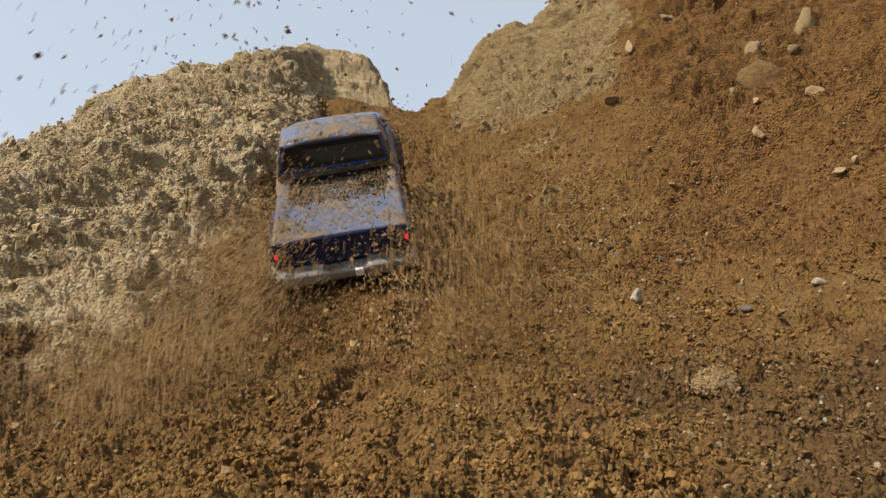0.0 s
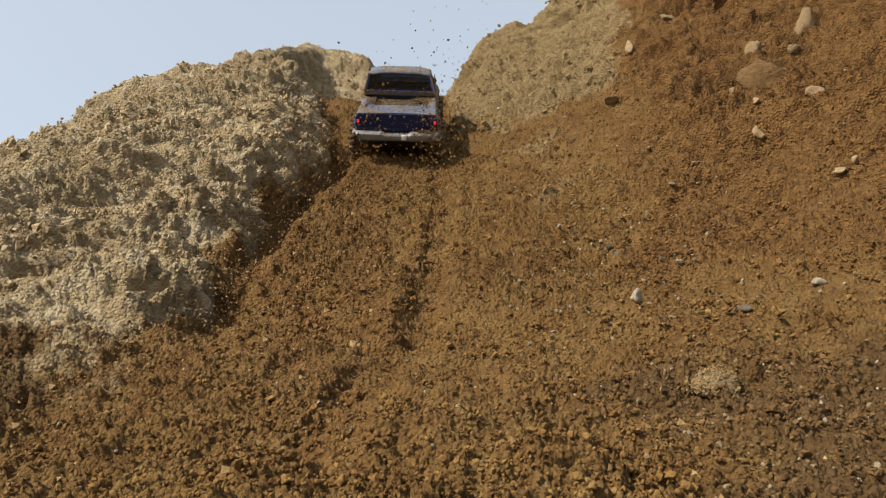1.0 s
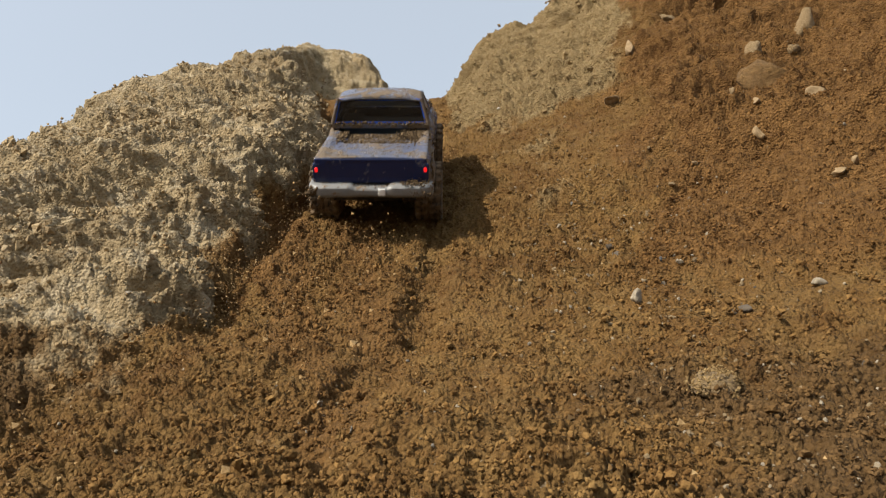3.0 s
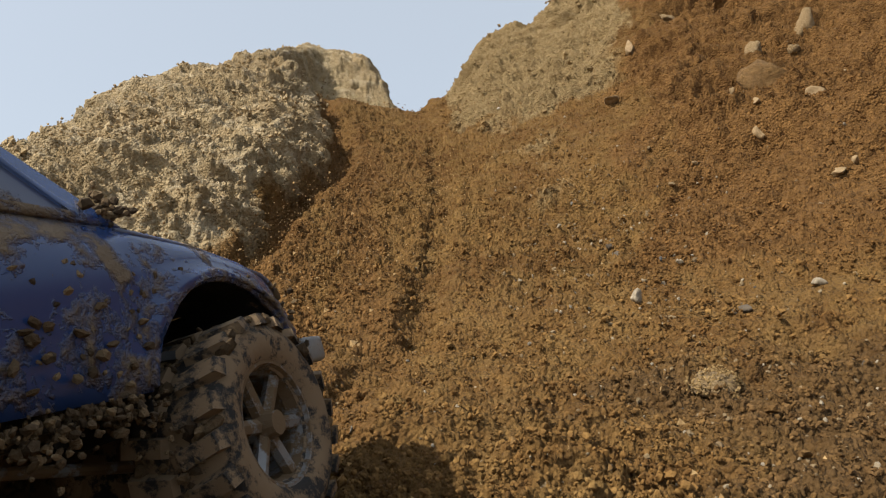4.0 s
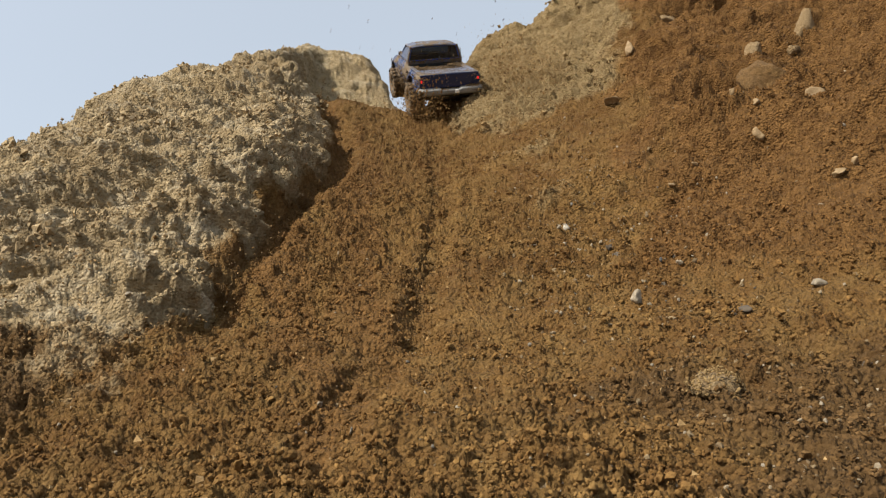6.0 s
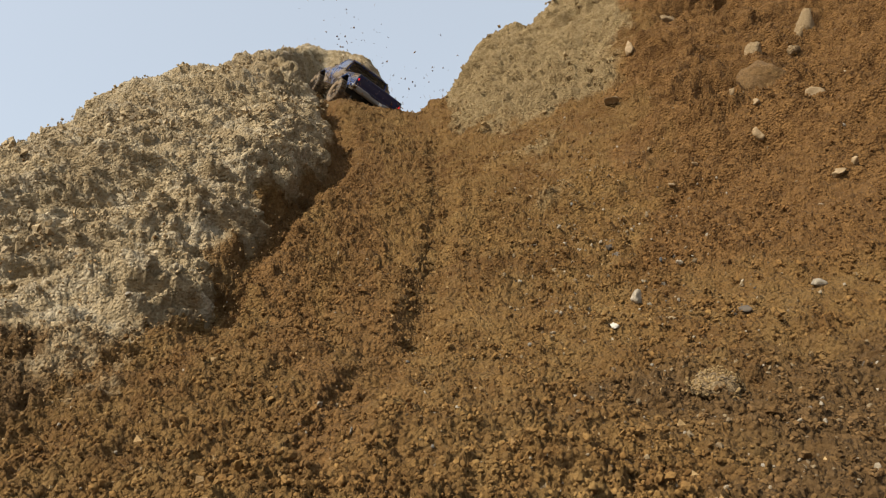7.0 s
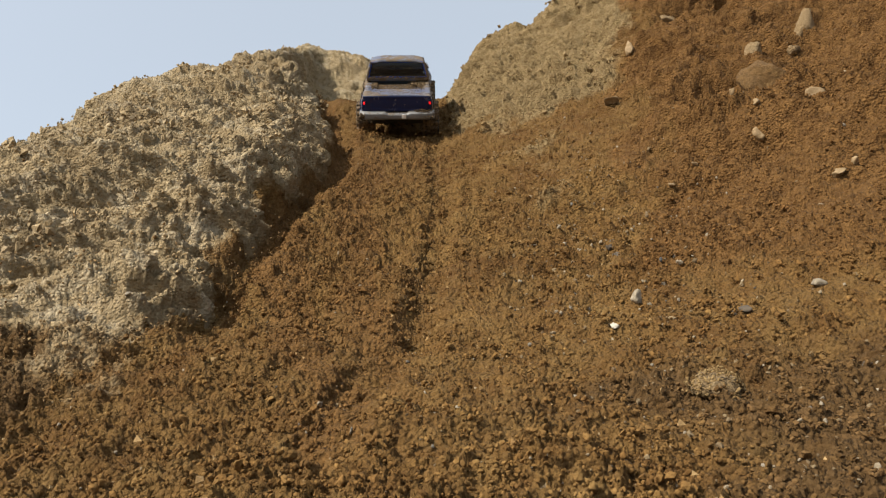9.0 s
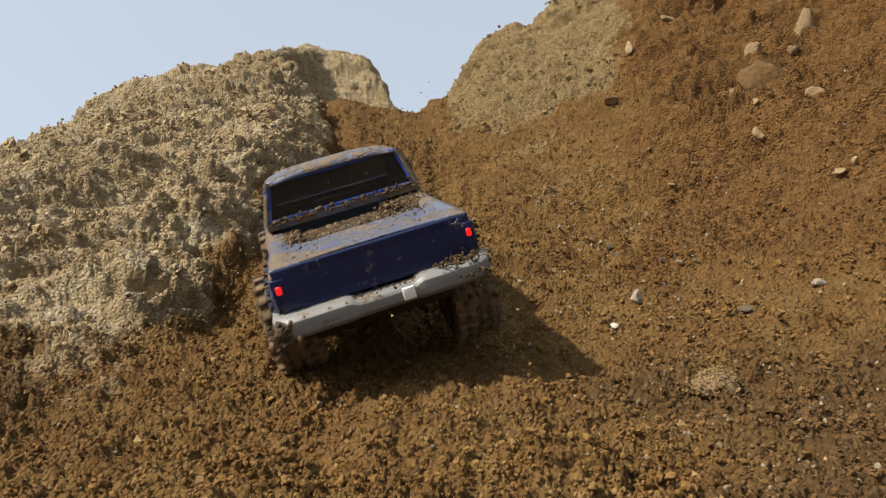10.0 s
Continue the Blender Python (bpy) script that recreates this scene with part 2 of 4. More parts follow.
def base_height(x, y):
    r, a = np.hypot(x, y), np.degrees(np.arctan2(x, y))
    crest, broad, edge = np.interp(a, _as, _crest), np.interp(a, _as, _broad), np.interp(a, _as, _edge)
    top = crest * edge
    q = np.minimum(r / edge, 1.3)
    zin = np.interp(r, _rs, _zs) + (broad * edge - np.interp(edge, _rs, _zs)) * q ** 3 + (top - broad * edge) * q ** 7
    zout = top - 0.42 * (r - edge)
    d = (zin - zout) / 0.05
    z = np.where(d > 6, zout, np.where(d < -6, zin, -0.05 * np.log(np.exp(-np.clip(zin, -9, 9) / 0.05) + np.exp(-np.clip(zout, -9, 9) / 0.05)))) + 0.02 * np.exp(-d * d)
    z = np.where(r > edge, np.maximum(z, -0.18 + 0.35 * np.exp(-r / 30)), z)
    back = step(75, 125, np.abs(a))
    return z * (1 - back) - 0.18 * back


def bank_line(y):
    return -0.325 + 0.03 * np.sin(y * 5.0 + 0.6) + 0.05 * vnoise(y * 4, y * 0, 3) - 0.03 * step(0.8, 0.5, y) - 0.1 * step(1.7, 2.3, y)


def soils(x, y, z):
    """Shares of pale clay (left bank), grey compact sand (upper right) and moist gravel (lower right), whose dark brown
    also covers the left bank's foot.
    """
    r, a = np.hypot(x, y), np.degrees(np.arctan2(x, y))
    e = z / np.maximum(r, 0.05)
    u = x - bank_line(y)
    clay = step(0.03, -0.04, u + 0.06 * fbm(x * 12, y * 12, 4, 40)) * step(0.01, 0.11, e + 0.10 * fbm(x * 6, y * 6, 4, 44))
    clay = np.maximum(clay, step(2.15, 2.4, r) * step(-2, -4, a))
    low = np.interp(a, [-1, 0.8, 5, 9, 12.6, 15.5, 18, 21], [0.9, 0.475, 0.385, 0.335, 0.41, 0.51, 0.65, 1.2])
    pale = step(-0.10, 0.10, e - low + 0.20 * fbm(x * 6, y * 6, 6, 50, 0.6)) * 0.95
    moist = step(6, 26, a + 22 * fbm(x * 5, y * 5, 4, 60)) * step(0.16, -0.02, e + 0.10 * fbm(x * 7, y * 7, 3, 61)) * 0.66
    # the gravel's dark brown again, in patches low on the left
    moist = np.maximum(moist, 0.75 * step(0.0, -0.08, u) * step(0.12, 0.02, e + 0.10 * fbm(x * 6, y * 6, 4, 44)) * step(-0.3, 0.2, fbm(x * 11, y * 11, 4, 64)))
    streak = fbm(x * 9 + 2 * y, y * 2.5, 4, 66)
    # streaks of freshly dug sand in the track
    deep_brown = step(-0.05, 0.06, u) * step(0.06, -0.06, x + 0.03 * y) * step(0.3, 0.5, y) * step(0.0, 0.25, streak) * (1 - clay) * 0.6
    # deeper brown along the ditch beside the bank
    deep_brown = np.maximum(deep_brown, 0.7 * np.exp(-((u - 0.03) / 0.04) ** 2) * step(0.9, 1.2, y) * step(2.3, 2.0, y))
    # deeper brown on the upper right bank, below the pale sand
    deep_brown = np.maximum(deep_brown, 0.85 * step(12, 21, a + 14 * fbm(x * 5, y * 5, 4, 68)) * step(0.10, 0.22, e) * step(4, 3, r) * (1 - pale))
    return clay, pale * (1 - clay), moist, deep_brown


def large_relief(x, y):
    """Banks, ruts and slumps on the smooth slope."""
    z = base_height(x, y)
    u = x - bank_line(y)
    live = step(0.62, 0.95, y) * step(2.6, 2.2, y)
    edge = np.interp(np.degrees(np.arctan2(x, y)), _as, _edge)
    z = z + (0.028 + 0.027 * step(1.0, 1.4, y)) * live * step(0.02, -0.09, u) * step(-1.4, -0.4, u) * step(0.98, 0.75, np.hypot(x, y) / edge)
    shelf = 0.995 + 0.45 * (y - 2.27) - 0.2 * (x + 0.34)      # trodden hollow behind the notch
    inside = step(-0.63, -0.55, x) * step(-0.02, -0.15, x) * step(2.08, 2.2, y) * step(2.86, 2.70, y)
    z = z + inside * np.minimum(shelf - z, 0)
    z = z + 0.20 * np.clip(x + 0.17, -0.2, 0.10) * step(0.30, 0.5, y) * step(1.15, 0.85, y) * step(0.28, 0.0, x)
    z = z - 0.046 * live * np.exp(-((u - 0.035) / 0.032) ** 4) * step(2.05, 1.8, y) * step(0.76, 0.92, y)
    wob = 0.012 * np.sin(y * 6) - 0.015
    rut = np.exp(-((x - wob) / 0.026) ** 4)
    tread = 0.5 + 0.5 * np.sin(y * 2 * np.pi / 0.024 + 40 * (x - wob) ** 2 * 40)
    z = z - rut * step(0.74, 0.80, y) * step(1.9, 1.7, y) * (0.006 + 0.006 * tread + 0.010 * step(-0.2, 0.3, fbm(x * 3, y * 9, 2, 71)))
    z = z + 0.003 * np.exp(-((np.abs(x - wob) - 0.040) / 0.012) ** 2) * step(0.74, 0.80, y) * step(1.9, 1.7, y)
    rut2 = np.exp(-((x + 0.085 - 0.05 * (y - 0.5)) / 0.028) ** 4) * step(0.30, 0.42, y) * step(0.86, 0.72, y)
    z = z - rut2 * (0.010 + 0.008 * (0.5 + 0.5 * np.sin(y * 2 * np.pi / 0.026)))
    z = z - 0.045 * np.exp(-(((x + 0.10) / 0.13) ** 2 + ((y - 1.60 - 0.6 * (x + 0.1)) / 0.028) ** 2))
    z = z + 0.020 * np.exp(-(((x + 0.10) / 0.14) ** 2 + ((y - 1.52 - 0.6 * (x + 0.1)) / 0.05) ** 2))
    # a hollow in the clay beside the notch, blocks and a bulge on the right bank
    z = z - 0.09 * np.exp(-(((x + 0.40) / 0.035) ** 2 + ((y - 2.0) / 0.09) ** 2))
    z = z + 0.10 * np.exp(-(((x - 1.02) / 0.17) ** 2 + ((y - 1.85) / 0.22) ** 2))
    z = z - 0.05 * np.exp(-(((x - 0.86) / 0.03) ** 2 + ((y - 1.75) / 0.2) ** 2))
    return z


def surface(x, y):
    """The ground's place for plan coordinates, with its clods: arrays of x, y, z and the soils."""
    z = large_relief(x, y)
    r = np.hypot(x, y)
    h = 0.004
    gx, gy = (large_relief(x + h, y) - z) / h, (large_relief(x, y + h) - z) / h
    n = np.sqrt(gx * gx + gy * gy + 1)
    nx, ny, nzv = -gx / n, -gy / n, 1 / n
    s = y + 0.8 * z
    clay, pale, moist, deep_brown = soils(x, y, z)
    near = step(7, 4, r)
    sand = 1 - np.maximum(clay, pale)
    warpx, warps = x + 0.008 * fbm(x * 40, s * 40, 2, 5), s + 0.008 * fbm(x * 40, s * 40, 2, 9)
    def billow(scale, k):
        return np.abs(vnoise(warpx * scale, warps * scale * 1.25, k)) + 0.5 * np.abs(vnoise(warpx * scale * 2.1, warps * scale * 2.6, k + 1))

    def dome(scale, k, share):
        f1, f2, own = cells(warpx * scale, warps * scale, k)
        return np.sqrt(np.clip(1 - (f1 / 0.62) ** 2, 0, 1)) * own * (own > share), f1, own
    # crumbs of sand, clotted into clumps with deep gaps
    d = 0.0026 * dome(330, 100, 0.1)[0] + 0.0062 * dome(180, 130, 0.15)[0] + 0.0090 * dome(92, 160, 0.5)[0]
    rough_patch = 0.6 + 0.6 * step(-0.2, 0.35, fbm(x * 3.5, s * 3.5, 3, 200)) + 0.4 * moist
    d = d * (0.72 + 0.10 * step(1.0, 1.6, r)) * rough_patch * (sand + 0.9 * pale + 0.55 * clay)
    agg = np.abs(vnoise(warpx * 26, warps * 26, 170)) + 0.65 * np.abs(vnoise(warpx * 58, warps * 58, 172)) + 0.45 * np.abs(vnoise(warpx * 120, warps * 120, 174))
    d = d + sand * 0.014 * (np.abs(vnoise(warpx * 15, warps * 17, 176)) * 2 - 0.5) * step(0.95, 0.6, r)
    d = d + sand * (1.0 - 0.45 * step(0.9, 1.5, r)) * (0.018 * agg - 0.009) * (0.6 + 0.8 * step(-0.15, 0.3, fbm(x * 5, s * 5, 3, 180)) + 0.4 * moist)
    # clay: strewn crumbs and broken lumps over ledges, with tears
    big_lump, g1, own2 = dome(40, 330, 0.5)
    small_lump = dome(85, 333, 0.35)[0]
    calm = 0.45 + 0.75 * step(-0.2, 0.25, fbm(x * 3.5, s * 5, 4, 335))
    creased = 0.028 * billow(8, 340) + calm * (0.024 * billow(21, 345) + 0.009 * billow(48, 350) + 0.004 * billow(110, 353) + 0.014 * big_lump + 0.008 * small_lump)
    tear = np.abs(fbm(x * 3.0, s * 6.5, 5, 390))
    ledge = -0.042 * step(0.03, 0.0, tear) * step(-0.1, 0.15, fbm(x * 2.3, s * 2.3, 2, 395)) + 0.065 * np.abs(fbm(x * 5, s * 17, 4, 397)) - 0.008
    crown = step(1.02, 0.84, r / np.interp(np.degrees(np.arctan2(x, y)), _as, _edge))      # calmer towards the crest
    d = d + clay * (0.4 + 0.6 * crown) * (creased + ledge + 0.050 * fbm(x * 3, s * 5, 5, 400) - 0.030)
    d = d + moist * (1 - clay) * step(0.0, -0.1, x - bank_line(y)) * (0.03 * billow(14, 405) + 0.02 * billow(40, 407) - 0.01)
    layers = 0.026 * fbm(x * 4, s * 20, 5, 420) + 0.036 * fbm(x * 20, s * 24, 5, 430) - 0.02 * np.exp(-(((x - 0.315) / 0.018) ** 2 + ((y - 1.731) / 0.022) ** 2))
    d = d + pale * (layers + 0.016 * billow(26, 425) + 0.012 * billow(60, 427) + 0.006 * billow(130, 428))
    d = d + sand * (0.020 * fbm(x * 4, s * 4, 3, 440) + 0.007 * fbm(x * 25, s * 25, 4, 450))
    steep = step(14, 22, np.degrees(np.arctan2(x, y))) * step(0.9, 1.5, r)
    d = d + steep * (0.105 * fbm(x * 4, s * 5, 6, 460, 0.6) + 0.05 * billow(11, 465) + 0.014 * billow(34, 467) + 0.006 * own2 * np.sqrt(np.clip(1 - (g1 / 0.6) ** 2, 0, 1)) * (own2 > 0.6))
    d = d * near + (1 - near) * 0.25 * fbm(x * 0.3, y * 0.3, 4, 480) * step(4, 8, r)
    return x + nx * d, y + ny * d, z + nzv * d, clay, pale, moist, deep_brown


def grid_mesh(name, px, py, pz, wrap):
    rows, cols = px.shape
    me = bpy.data.meshes.new(name)
    i = np.arange(rows * cols).reshape(rows, cols)
    j = np.roll(i, -1, axis=1) if wrap else i[:, 1:]
    a = i if wrap else i[:, :-1]
    quads = np.stack([a[:-1], j[:-1], j[1:], a[1:]], -1).reshape(-1, 4)
    me.vertices.add(rows * cols)
    me.vertices.foreach_set("co", np.stack([px, py, pz], -1).astype(np.float32).ravel())
    me.loops.add(quads.size)
    me.loops.foreach_set("vertex_index", quads[:, ::-1].astype(np.int32).ravel())
    me.polygons.add(len(quads))
    me.polygons.foreach_set("loop_start", np.arange(0, quads.size, 4, dtype=np.int32))
    me.polygons.foreach_set("use_smooth", np.ones(len(quads), dtype=bool))
    me.update(calc_edges=True)
    return me


def build_ground():
    fine = np.linspace(-39, 39, 700)
    coarse = np.linspace(39, 321, 90)[1:-1]
    ang = np.radians(np.concatenate([fine, coarse]))
    rad = np.concatenate([np.linspace(0.02, 0.28, 12), np.geomspace(0.29, 1.1, 290)[:-1], np.geomspace(1.1, 3.35, 470), np.geomspace(3.4, 8, 24), np.geomspace(9, 3000, 24)])
    A, Rr = np.meshgrid(ang, rad)
    X, Y = np.sin(A) * Rr, np.cos(A) * Rr
    px, py, pz, clay, pale, moist, deep_brown = surface(X, Y)
    me = grid_mesh("ground", px, py, pz, True)
    at = me.color_attributes.new("soil", "FLOAT_COLOR", "POINT")
    at.data.foreach_set("color", np.stack([clay, pale, moist, deep_brown], -1).astype(np.float32).ravel())
    me.materials.append(SOIL)
    ob = new("ground", me)
    return tagged(ob, "loose brown sand slope with a pale clay bank and ruts", "ground", kind="structure")


ground = build_ground()


def spot(x, y):
    """The ground's point over plan coordinates."""
    px, py, pz, *_ = surface(np.array([float(x)]), np.array([float(y)]))
    return Vector((px[0], py[0], pz[0]))

# ---- helpers for things ----
def part(name, bm, material, parent, label=""):
    me = bpy.data.meshes.new(name)
    bm.normal_update()
    bm.to_mesh(me)
    bm.free()
    me.materials.append(material)
    ob = new(name, me)
    ob.parent = parent
    if label:
        ob["label"] = label
    return ob


def smooth(ob, thick=0.0, bevel=0.0, offset=-1):
    for p in ob.data.polygons:
        p.use_smooth = True
    if thick:
        m = ob.modifiers.new("thickness", "SOLIDIFY")
        m.thickness, m.offset = thick, offset
    if bevel:
        m = ob.modifiers.new("edges", "BEVEL")
        m.width, m.segments, m.limit_method, m.angle_limit = bevel, 2, "ANGLE", radians(35)
    return ob


def put_box(bm, a, b, taper=1.0):
    """A box from a to b; taper narrows its upper face."""
    cx, cy = (a[0] + b[0]) / 2, (a[1] + b[1]) / 2
    vs = []
    for z, k in ((a[2], 1), (b[2], taper)):
        for x, y in ((a[0], a[1]), (b[0], a[1]), (b[0], b[1]), (a[0], b[1])):
            vs.append(bm.verts.new((cx + (x - cx) * k, cy + (y - cy) * k, z)))
    for f in ((3, 2, 1, 0), (4, 5, 6, 7), (0, 1, 5, 4), (1, 2, 6, 5), (2, 3, 7, 6), (3, 0, 4, 7)):
        bm.faces.new([vs[i] for i in f])


def box(a, b, taper=1.0):
    bm = bmesh.new()
    put_box(bm, a, b, taper)
    return bm


def put_rod(bm, a, b, r, n=10, r2=None):
    a, b = Vector(a), Vector(b)
    w = (b - a).normalized()
    u = w.orthogonal().normalized()
    v = w.cross(u)
    ring = []
    for p, k in ((a, r), (b, r2 or r)):
        ring.append([bm.verts.new(p + (u * math.cos(2 * math.pi * i / n) + v * math.sin(2 * math.pi * i / n)) * k) for i in range(n)])
    for i in range(n):
        bm.faces.new((ring[0][i], ring[0][(i + 1) % n], ring[1][(i + 1) % n], ring[1][i]))
    bm.faces.new(ring[0][::-1])
    bm.faces.new(ring[1])


def tube(points, radii, n=8):
    """A round tube along points, with a radius at each."""
    bm = bmesh.new()
    rings = []
    for i, (p, r) in enumerate(zip(points, radii)):
        p = Vector(p)
        w = (Vector(points[min(i + 1, len(points) - 1)]) - Vector(points[max(i - 1, 0)])).normalized()
        u = w.cross(Vector((0.9, 0.1, 0.3))).normalized()
        v = w.cross(u)
        rings.append([bm.verts.new(p + (u * math.cos(2 * math.pi * k / n) + v * math.sin(2 * math.pi * k / n)) * r) for k in range(n)])
    for a, b in zip(rings, rings[1:]):
        for k in range(n):
            bm.faces.new((a[k], a[(k + 1) % n], b[(k + 1) % n], b[k]))
    bm.faces.new(rings[0][::-1])
    bm.faces.new(rings[-1])
    return bm


def rod(a, b, r, n=10):
    bm = bmesh.new()
    put_rod(bm, a, b, r, n)
    return bm


def patch(f, nu, nv):
    """A sheet through f(u, v), u and v from 0 to 1."""
    bm = bmesh.new()
    vs = [[bm.verts.new(f(i / nu, j / nv)) for i in range(nu + 1)] for j in range(nv + 1)]
    for j in range(nv):
        for i in range(nu):
            bm.faces.new((vs[j][i], vs[j][i + 1], vs[j + 1][i + 1], vs[j + 1][i]))
    return bm


def spun(profile, n, axis_x=True):
    """A body of revolution about x from (x, radius) pairs."""
    bm = bmesh.new()
    rings = []
    for k in range(n):
        c, s = math.cos(2 * math.pi * k / n), math.sin(2 * math.pi * k / n)
        rings.append([bm.verts.new((x, r * c, r * s)) for x, r in profile])
    for k in range(n):
        a, b = rings[k], rings[(k + 1) % n]
        for i in range(len(profile) - 1):
            bm.faces.new((a[i], a[i + 1], b[i + 1], b[i]))
    return bm


_ico = bmesh.new()
bmesh.ops.create_icosphere(_ico, subdivisions=1, radius=1)
ICO1 = ([v.co.copy() for v in _ico.verts], [[v.index for v in f.verts] for f in _ico.faces])
_ico.free()
_ico = bmesh.new()
bmesh.ops.create_icosphere(_ico, subdivisions=3, radius=1)
ICO3 = ([v.co.copy() for v in _ico.verts], [[v.index for v in f.verts] for f in _ico.faces])
_ico.free()


OCT = ([Vector(v) for v in ((1, 0, 0), (-1, 0, 0), (0, 1, 0), (0, -1, 0), (0, 0, 1), (0, 0, -1))],
       [(0, 2, 4), (2, 1, 4), (1, 3, 4), (3, 0, 4), (2, 0, 5), (1, 2, 5), (3, 1, 5), (0, 3, 5)])


def crumbs(name, places, material, rng, flat=0.8, smooth_faces=False, form=ICO1):
    """Many small uneven lumps (x, y, z, radius) in one mesh."""
    base, tri = np.array([tuple(v) for v in form[0]]), np.array(form[1])
    P = np.asarray(places, dtype=float)
    n, k = len(P), len(base)
    q = rng.normal(size=(n, 4))
    q /= np.linalg.norm(q, axis=1)[:, None]
    w, x, y, z = q.T
    R = np.stack([np.stack([1 - 2 * (y * y + z * z), 2 * (x * y - z * w), 2 * (x * z + y * w)], -1),
                  np.stack([2 * (x * y + z * w), 1 - 2 * (x * x + z * z), 2 * (y * z - x * w)], -1),
                  np.stack([2 * (x * z - y * w), 2 * (y * z + x * w), 1 - 2 * (x * x + y * y)], -1)], 1)
    sc = np.stack([rng.uniform(0.75, 1.35, n), rng.uniform(0.6, 1.1, n), rng.uniform(0.5, 1.0, n) * flat / 0.8], -1)
    v = base[None] * sc[:, None] * rng.uniform(0.70, 1.28, (n, k, 1))
    v = np.einsum("nij,nkj->nki", R, v) * P[:, None, 3:4] + P[:, None, :3]
    f = tri[None] + (np.arange(n) * k)[:, None, None]
    me = bpy.data.meshes.new(name)
    me.vertices.add(n * k)
    me.vertices.foreach_set("co", v.astype(np.float32).ravel())
    me.loops.add(f.size)
    me.loops.foreach_set("vertex_index", f.astype(np.int32).ravel())
    me.polygons.add(n * len(tri))
    me.polygons.foreach_set("loop_start", np.arange(0, f.size, 3, dtype=np.int32))
    me.polygons.foreach_set("use_smooth", np.full(n * len(tri), smooth_faces))
    me.update(calc_edges=True)
    me.materials.append(material)
    return me


def lump(size, seed, rough=0.35, facets=0.0):
    """One stone or clod: a ball worn into an uneven, partly flat-sided lump."""
    bm = bmesh.new()
    off = Vector((seed * 3.7, seed * 1.3, -seed * 2.1))
    planes = [(Vector((random.gauss(0, 1), random.gauss(0, 1), random.gauss(0, 1))).normalized(), random.uniform(0.42, 0.78)) for _ in range(13)]
    vs = []
    for c in ICO3[0]:
        p = c.copy()
        if facets:
            for n, d in planes:
                over = p.dot(n) - d
                if over > 0:
                    p -= n * over * facets
        p *= 1 + rough * noise.noise(c * 1.3 + off) + rough * 0.45 * noise.noise(c * 3.5 + off) + rough * 0.2 * noise.noise(c * 9 + off)
        vs.append(bm.verts.new((p.x * size[0], p.y * size[1], p.z * size[2])))
    for f in ICO3[1]:
        bm.faces.new([vs[i] for i in f])
    return bm


# ---- the toy pickup; its own space: x right, y forward, z up, from the top of the tailgate ----
BASE = Matrix.Translation((0, 0.25, -0.135))
AXLE_R, AXLE_F, AXLE_Z, TRACK, WHEEL_R = 0.102, 0.404, -0.091, 0.094, 0.053
ARCH_Z = -0.078


def side_panel(s):
    """One side of the shell: bed side, door and wing with both wheel arches."""
    ys = sorted(set([round(0.485 * i / 40, 4) for i in range(41)] + [round(c + 0.064 * math.cos(math.pi * k / 18), 4) for c in (AXLE_R, AXLE_F) for k in range(19)]))

    def top(y):
        return float(np.interp(y, [0, 0.19, 0.2, 0.35, 0.40, 0.47, 0.485], [-0.004, -0.002, 0.010, 0.012, 0.008, -0.004, -0.014]))

    def low(y):
        z = float(np.interp(y, [0, 0.04, 0.165, 0.34, 0.468, 0.485], [-0.050, -0.054, -0.064, -0.064, -0.052, -0.048]))
        for c in (AXLE_R, AXLE_F):
            d = abs(y - c)
            if d < 0.064:
                z = max(z, ARCH_Z + math.sqrt(0.064 ** 2 - d * d))
        return z
    bm = bmesh.new()
    cols = []
    for y in ys:
        t, b = top(y), low(y)
        narrow = 0.006 * step(0.03, 0.0, np.array(y)) + 0.010 * step(0.44, 0.485, np.array(y))
        col = []
        for k in range(7):
            v = k / 6
            z = t + (b - t) * v
            full = (z - t) / -0.066
            x = 0.0955 + 0.007 * math.sin(min(1, max(0, full)) * math.pi * 0.9) - 0.005 * max(0, 0.12 - full) / 0.12 - float(narrow)
            if abs(full - 0.42) < 0.05:
                x += 0.0012
            flare = min(abs(y - AXLE_R), abs(y - AXLE_F))
            if v > 0.8 and flare < 0.066:
                x += 0.004
            col.append(bm.verts.new((s * x, y, z)))
        cols.append(col)
    for a, b in zip(cols, cols[1:]):
        for k in range(6):
            q = (a[k], a[k + 1], b[k + 1], b[k])
            bm.faces.new(q if s > 0 else q[::-1])
    return bm


def cab_corner(i, v):
    """Corner i of the cab (rear left, rear right, front right, front left) at the height v from belt to roof."""
    x = 0.0925 + (0.079 - 0.0925) * v
    yr, yf = 0.1965 + 0.0085 * v, 0.354 + (0.288 - 0.354) * v
    return Vector(((-x, x, x, -x)[i], (yr, yr, yf, yf)[i], 0.011 + 0.047 * v))


def cab_face(i, u, v):
    return cab_corner(i, v).lerp(cab_corner((i + 1) % 4, v), u)


